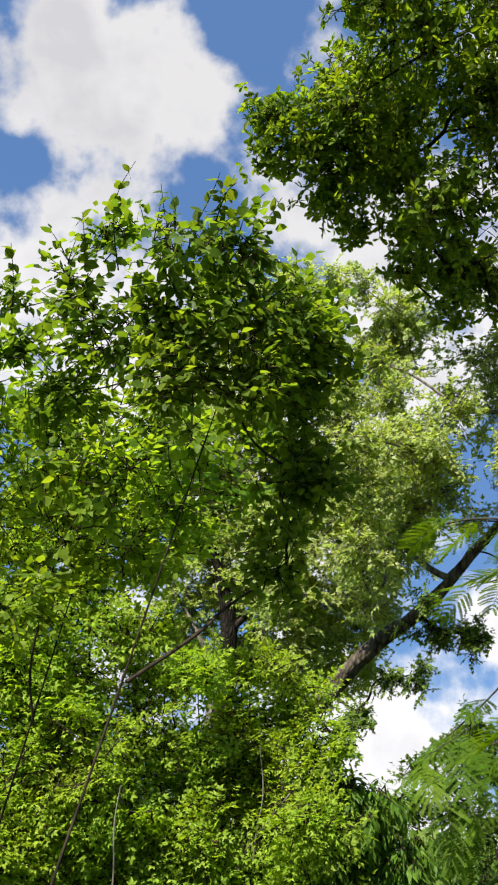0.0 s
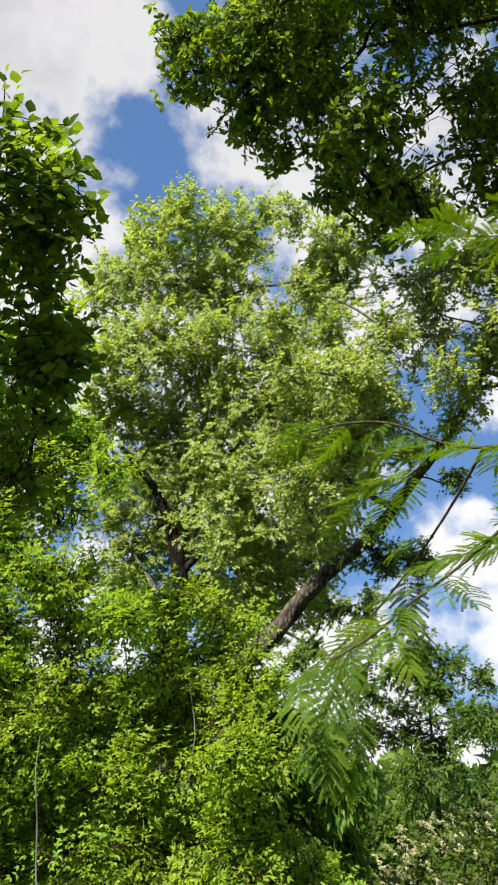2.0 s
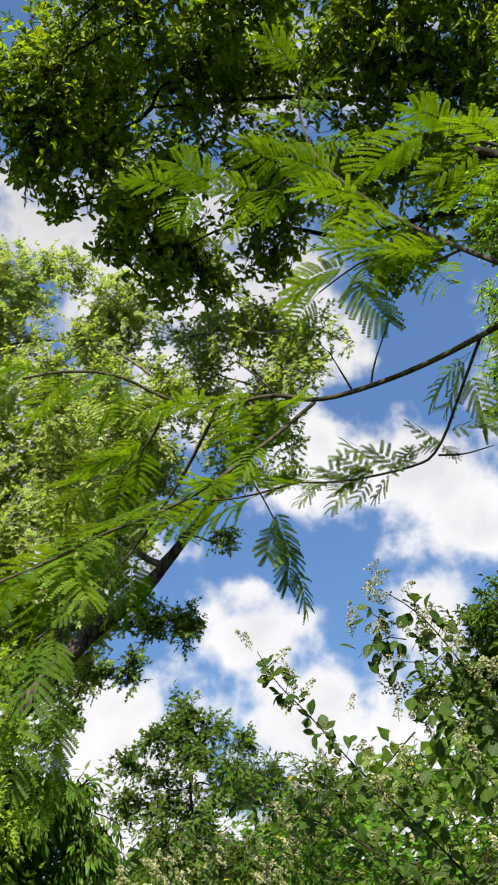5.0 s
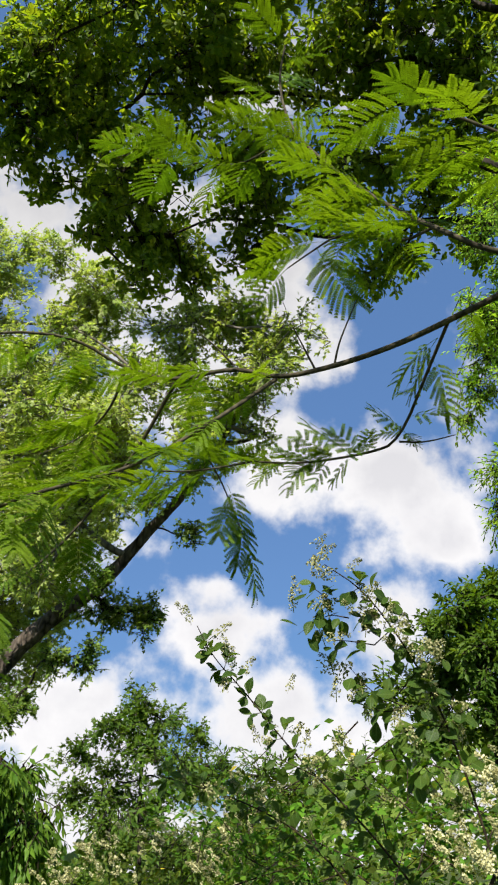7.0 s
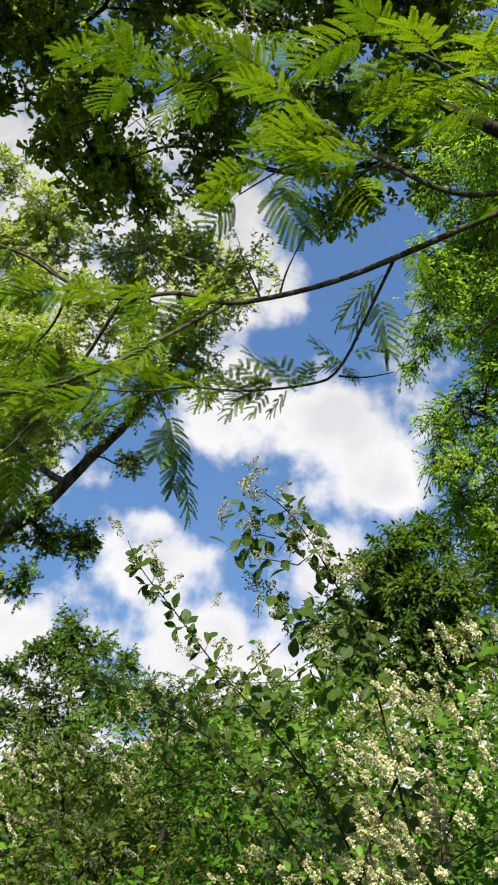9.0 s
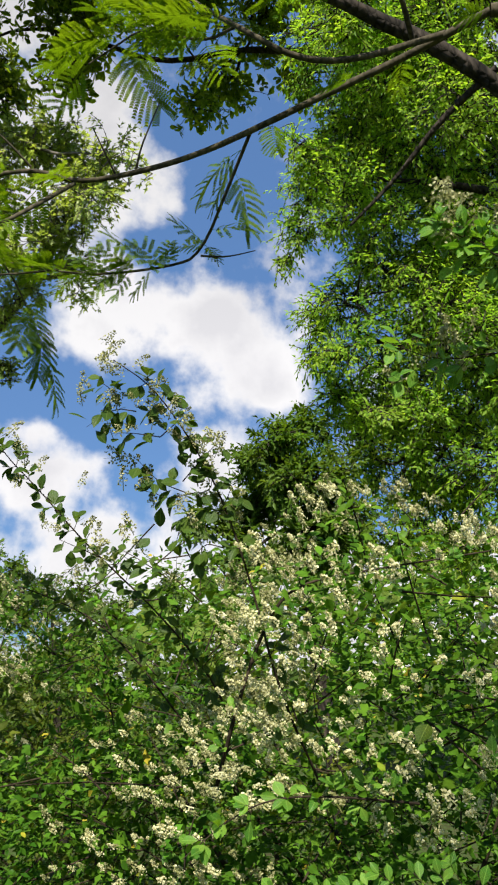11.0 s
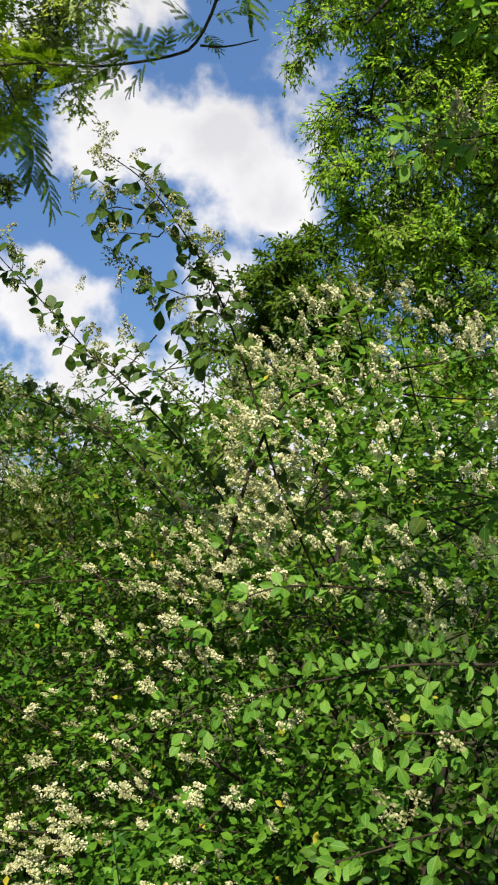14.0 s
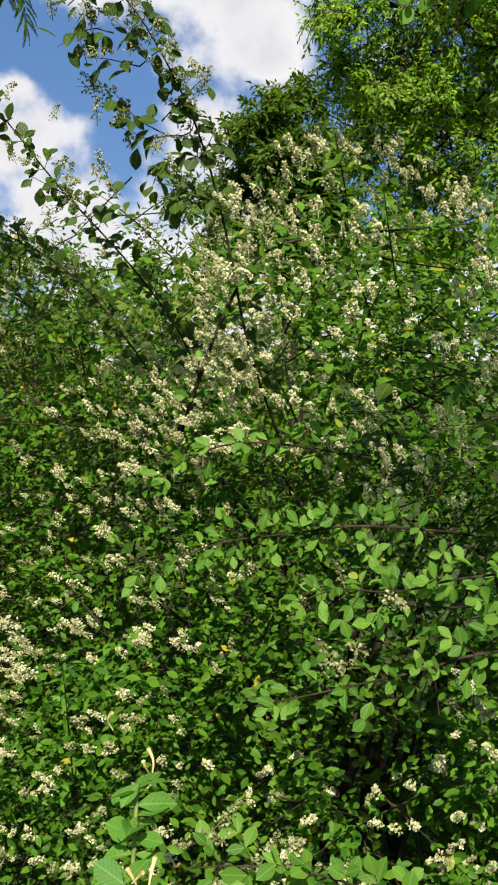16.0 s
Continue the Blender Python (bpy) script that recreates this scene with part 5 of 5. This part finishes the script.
        F.append(np.array([tuple(pl.vertices) for pl in src.polygons]) + count[0])
        count[0] += len(vs)
    for nm, mt, lb in (("bloom", M_FLOWER, "creamy white flowers"), ("bud_spray", M_BUD, "greenish yellow flower buds")):
        V, F, count = rest[nm]
        tagged(child(nm, arr_mesh(nm, np.concatenate(V), np.concatenate(F), mt), t, lb), kind="stuff")
    return t, o


def shoot(t, o, rng, pts, r0, kind, n, size, flowers=0, droop=0.0, side_len=0.0):
    """A leafy shoot: its stem, leaves in pairs, bud clusters towards its end."""
    P = np.array(pts)
    tube_part("branch", P - o, np.linspace(r0, r0 * .35, len(P)), M_TWIG if kind != "honey" else M_GREENSTEM, t, 7)
    seg = np.linalg.norm(np.diff(P, axis=0), axis=1)
    cum = np.concatenate([[0], np.cumsum(seg)])

    def along(s):
        j = int(min(np.searchsorted(cum, s, side="right") - 1, len(seg) - 1))
        return P[j] + (P[j + 1] - P[j]) * (s - cum[j]) / seg[j], unit(P[j + 1] - P[j])

    for i in range(n):
        q, d = along(cum[-1] * (0.12 + .88 * (i + rng.uniform(-.2, .2)) / n))
        lat = unit(np.cross(d, rng.normal(size=3)))
        for sd in (1, -1):
            reach = side_len * rng.uniform(.2, 1)
            way = unit(lat * sd + d * .6 + np.array((0, 0, -.4 * droop)))
            if side_len > .02:
                tube_part("twig", [q - o, q + way * reach * .6 - o, q + way * reach - o], [r0 * .35, r0 * .28, r0 * .2], M_TWIG, t, 4)
            for w in ((1.0, .55) if side_len > .02 else (1.0,)):
                turn = unit(np.cross(way, rng.normal(size=3)))
                for td in ((1, -1) if side_len > .02 else (1,)):
                    ah = way * rng.uniform(.4, 1) + turn * td * rng.uniform(.3, .9) + np.array((0, 0, -droop)) + rng.normal(0, .15, 3)
                    child("leaf", PRIVET_BLADES[kind][int(rng.integers(3))], t, "", aim(Vector(q + way * reach * w - o), ah, rng.normal(0, .4), size * rng.uniform(.7, 1.15), (-.42, -.5, .7)))
    for i in range(flowers):
        q, d = along(cum[-1] * rng.uniform(.45, 1.0))
        q = q + rng.normal(0, .02, 3)
        child("flower_bud", BUDS[i % 2], t, "", aim(Vector(q - o), rng.normal(0, .6, 3) + np.array((0, 0, .8)), 0, rng.uniform(.8, 1.2)))


NEAR_SHOOT = [(1.344, 1.118, 1.818), (1.31, 1.146, 1.841), (1.279, 1.172, 1.858), (1.243, 1.191, 1.885), (1.213, 1.204, 1.907)]
HOLLOWS = [(1.50, 1.87, 1.30, 0.13), (1.55, 1.76, 1.28, 0.15), (1.60, 1.66, 1.31, 0.14), (1.50, 1.79, 1.20, 0.14), (1.56, 1.67, 1.20, 0.15), (1.60, 1.58, 1.22, 0.14), (1.47, 1.94, 1.20, 0.10), (1.64, 1.83, 1.37, 0.10), (1.36, 1.70, 1.00, 0.12), (1.42, 1.59, 0.99, 0.14), (1.51, 1.53, 1.06, 0.13)]

SHOOT_SIDES = [
    [(1.27, 1.88, 1.78), (1.22, 1.89, 1.80), (1.19, 1.90, 1.84)],
    [(1.27, 1.88, 1.78), (1.23, 1.89, 1.77), (1.20, 1.90, 1.80)],
    [(1.26, 1.88, 1.80), (1.29, 1.85, 1.84), (1.31, 1.83, 1.86)],
    [(1.27, 1.88, 1.78), (1.30, 1.86, 1.78), (1.30, 1.85, 1.81)],
    [(1.22, 1.87, 1.87), (1.18, 1.89, 1.88), (1.15, 1.90, 1.88)],
    [(1.22, 1.87, 1.87), (1.24, 1.85, 1.89), (1.26, 1.84, 1.90)],
    [(1.18, 1.87, 1.91), (1.15, 1.89, 1.92), (1.11, 1.91, 1.89)],
    [(1.20, 1.87, 1.89), (1.22, 1.85, 1.93), (1.22, 1.84, 1.95)],
    [(1.28, 1.88, 1.75), (1.26, 1.89, 1.74), (1.25, 1.90, 1.70)],
    [(1.30, 1.87, 1.73), (1.32, 1.85, 1.76), (1.33, 1.84, 1.79)],
    [(1.16, 1.88, 1.93), (1.14, 1.88, 1.95), (1.12, 1.88, 1.96)],
    [(1.32, 1.87, 1.69), (1.29, 1.88, 1.70), (1.28, 1.90, 1.67)],
    [(1.16, 1.95, 1.68), (1.12, 1.96, 1.70), (1.08, 1.97, 1.72)],
    [(1.24, 1.92, 1.65), (1.20, 1.93, 1.68), (1.17, 1.94, 1.70)],
]


def build_privets():
    near = [(1.92, 2.18, 0.5, .78, .74, 1.22), (1.52, 2.65, 0.5, .75, .7, 1.22), (2.5, 1.85, 0.4, .85, .8, 1.2), (2.0, 1.75, 1.42, .62, .55, .36), (1.42, 2.05, 0.1, .5, .48, 1.05)]
    t, o = privet("privet_shrub", "large privet shrub covered in creamy white flower clusters", near, (1.95, 2.35, .5), 12500, .0245, 1750, .92, 290, 41, .45, HOLLOWS)
    rng = np.random.default_rng(42)
    S = lambda *a: shoot(t, o, rng, *a)
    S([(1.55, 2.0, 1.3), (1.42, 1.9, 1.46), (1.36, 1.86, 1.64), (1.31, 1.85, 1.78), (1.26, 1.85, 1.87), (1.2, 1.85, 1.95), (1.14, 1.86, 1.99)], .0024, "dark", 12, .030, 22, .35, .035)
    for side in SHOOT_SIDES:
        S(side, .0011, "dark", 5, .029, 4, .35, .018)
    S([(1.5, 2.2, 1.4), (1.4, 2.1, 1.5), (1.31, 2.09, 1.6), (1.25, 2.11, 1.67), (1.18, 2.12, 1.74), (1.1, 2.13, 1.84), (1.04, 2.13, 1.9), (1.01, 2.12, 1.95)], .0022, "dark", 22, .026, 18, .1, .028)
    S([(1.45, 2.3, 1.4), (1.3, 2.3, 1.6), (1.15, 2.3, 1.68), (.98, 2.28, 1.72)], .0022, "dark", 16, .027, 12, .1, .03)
    S([(1.34, 2.0, 1.3), (1.34, 1.88, 1.47), (1.38, 1.84, 1.58), (1.41, 1.8, 1.62), (1.49, 1.74, 1.63), (1.64, 1.6, 1.64)], .0036, "bright", 8, 0.0218, 8, .0, .03)
    S([(1.5, 1.0, 1.75), (1.32, 1.15, 1.85), (1.28, 1.19, 1.88), (1.25, 1.2, 1.9), (1.22, 1.22, 1.92)], .0014, "bright", 13, 0.0185, 10, .1, .04)
    S([(1.5, 1.1, 1.72), (1.38, 1.21, 1.78), (1.33, 1.25, 1.8), (1.29, 1.3, 1.8), (1.24, 1.33, 1.83)], .0014, "bright", 13, 0.0205, 10, .1, .04)
    S([(1.45, 1.62, 1.3), (1.3, 1.64, 1.33), (1.24, 1.67, 1.33), (1.2, 1.7, 1.31), (1.14, 1.72, 1.27)], .0018, "bright", 8, 0.0244, 0, .1, .035)
    S([(1.45, 1.45, 1.22), (1.31, 1.49, 1.24), (1.27, 1.52, 1.23), (1.18, 1.58, 1.22), (1.13, 1.6, 1.2), (1.07, 1.63, 1.19)], .0018, "bright", 15, 0.0202, 0, .05, .045)
    S([(1.5, 1.25, 1.12), (1.33, 1.3, 1.13), (1.29, 1.33, 1.11), (1.21, 1.38, 1.09), (1.13, 1.43, 1.07)], .002, "bright", 14, 0.0210, 3, .05, .045)
    S([(1.5, 1.3, 1.2), (1.36, 1.37, 1.19), (1.31, 1.41, 1.17), (1.25, 1.45, 1.18), (1.2, 1.48, 1.15)], .0018, "bright", 12, 0.0202, 3, .05, .045)
    S([(1.6, 1.3, 1.1), (1.44, 1.36, 1.16), (1.39, 1.4, 1.14), (1.35, 1.45, 1.15), (1.31, 1.47, 1.13)], .0018, "bright", 12, 0.0235, 2, .05, .05)
    S([(1.3, 1.2, .8), (1.17, 1.26, .93), (1.12, 1.31, .95), (1.06, 1.36, .95), (1.02, 1.38, .95)], .0018, "bright", 11, 0.0244, 5, .0, .04)
    S(NEAR_SHOOT, .0014, "bright", 14, 0.0205, 8, .1, .035)
    for p, size in (((1.37, 1.49, 1.41), .03), ((1.40, 1.56, 1.57), .024)):
        child("leaf", PRIVET_BLADES["elm"][0], t, "broad heart-shaped leaf", aim(Vector(p) - Vector(o), (-.6, -.1, -.5), .2, size, (-.42, -.6, .5)))
    S([(1.47, 1.39, 1.37), (1.43, 1.41, 1.36), (1.38, 1.42, 1.36)], .0012, "bright", 6, .021, 2, .05, .02)
    far = [(1.6, 3.95, .5, .9, .7, 1.3), (0.95, 4.1, .4, .7, .6, 1.15), (2.3, 3.7, .5, .7, .7, 1.35)]
    privet("privet_shrub", "privet shrub with creamy flowers behind the larger one", far, (1.6, 3.95, .5), 5000, .029, 300, 1.2, 0, 43, .45, (), M_PRIVET_OLIVE_SHADED)


build_privets()


ELM_SHOOTS = [[(-0.207, 1.062, 2.506), (-0.217, 1.023, 2.555), (-0.214, 0.994, 2.592), (-0.188, 0.968, 2.628)],
              [(-0.116, 1.052, 2.505), (-0.134, 1.022, 2.542), (-0.144, 0.998, 2.571), (-0.149, 0.975, 2.597)],
              [(-0.109, 1.038, 2.526), (-0.095, 1.009, 2.564), (-0.077, 0.987, 2.593), (-0.067, 0.966, 2.617)],
              [(-0.254, 1.057, 2.498), (-0.256, 1.029, 2.536), (-0.260, 1.007, 2.563)],
              [(-0.360, 1.102, 2.441), (-0.358, 1.076, 2.483), (-0.363, 1.042, 2.527)],
              [(-0.035, 1.047, 2.519), (-0.013, 1.023, 2.552), (0.009, 1.002, 2.578), (0.023, 0.986, 2.597)],
              [(-0.233, 1.122, 2.464), (-0.276, 1.089, 2.499), (-0.296, 1.072, 2.515)],
              [(-0.071, 1.014, 2.561), (-0.058, 0.984, 2.598), (-0.042, 0.975, 2.609)]]


def build_elm_shoots():
    t = bpy.data.objects["young_elm"]
    o = np.array(t.location)
    rng = np.random.default_rng(61)
    for pts in ELM_SHOOTS:
        shoot(t, o, rng, pts, .0011, "elm", 9, .019, 0, .3, .0)


build_elm_shoots()


def build_honeysuckle():
    t = thing("honeysuckle_vine", "honeysuckle vine with pale yellow flowers and oval leaves", "vine", (1.05, 1.45, 0))
    o = np.array((1.05, 1.45, 0))
    rng = np.random.default_rng(51)
    runs = [[(1.05, 1.45, 0), (1.0, 1.43, .5), (.98, 1.43, .88), (1.0, 1.46, .95), (1.01, 1.47, 1.0)], [(1.1, 1.4, 0), (1.0, 1.38, .6), (.95, 1.4, .86), (.97, 1.42, .93)]]
    for P in runs:
        P = np.array(P)
        tube_part("stem", P - o, np.linspace(.004, .002, len(P)), M_GREENSTEM, t, 6)
        for i in range(9):
            u = .6 + .4 * i / 8
            x = u * (len(P) - 1.001)
            j = min(int(x), len(P) - 2)
            q = P[j] + (P[j + 1] - P[j]) * (x - j)
            for sd in (1, -1):
                ah = np.array((sd * rng.uniform(.5, 1), rng.normal(-.2, .5), rng.normal(.1, .25)))
                child("leaf", PRIVET_BLADES["honey"][int(rng.integers(3))], t, "", aim(Vector(q - o), ah, rng.normal(0, .4), rng.uniform(.03, .045)))
        for k in range(3):
            q = P[-1] - o + rng.normal(0, .02, 3)
            d = unit(rng.normal(0, .5, 3) + np.array((0, -.2, 1.0))) * .025
            tube_part("flower", [q, q + d * .6, q + d + rng.normal(0, .006, 3)], [.0008, .0012, .0026], M_HFLOWER, t, 6, "pale yellow tube flower")


build_honeysuckle()
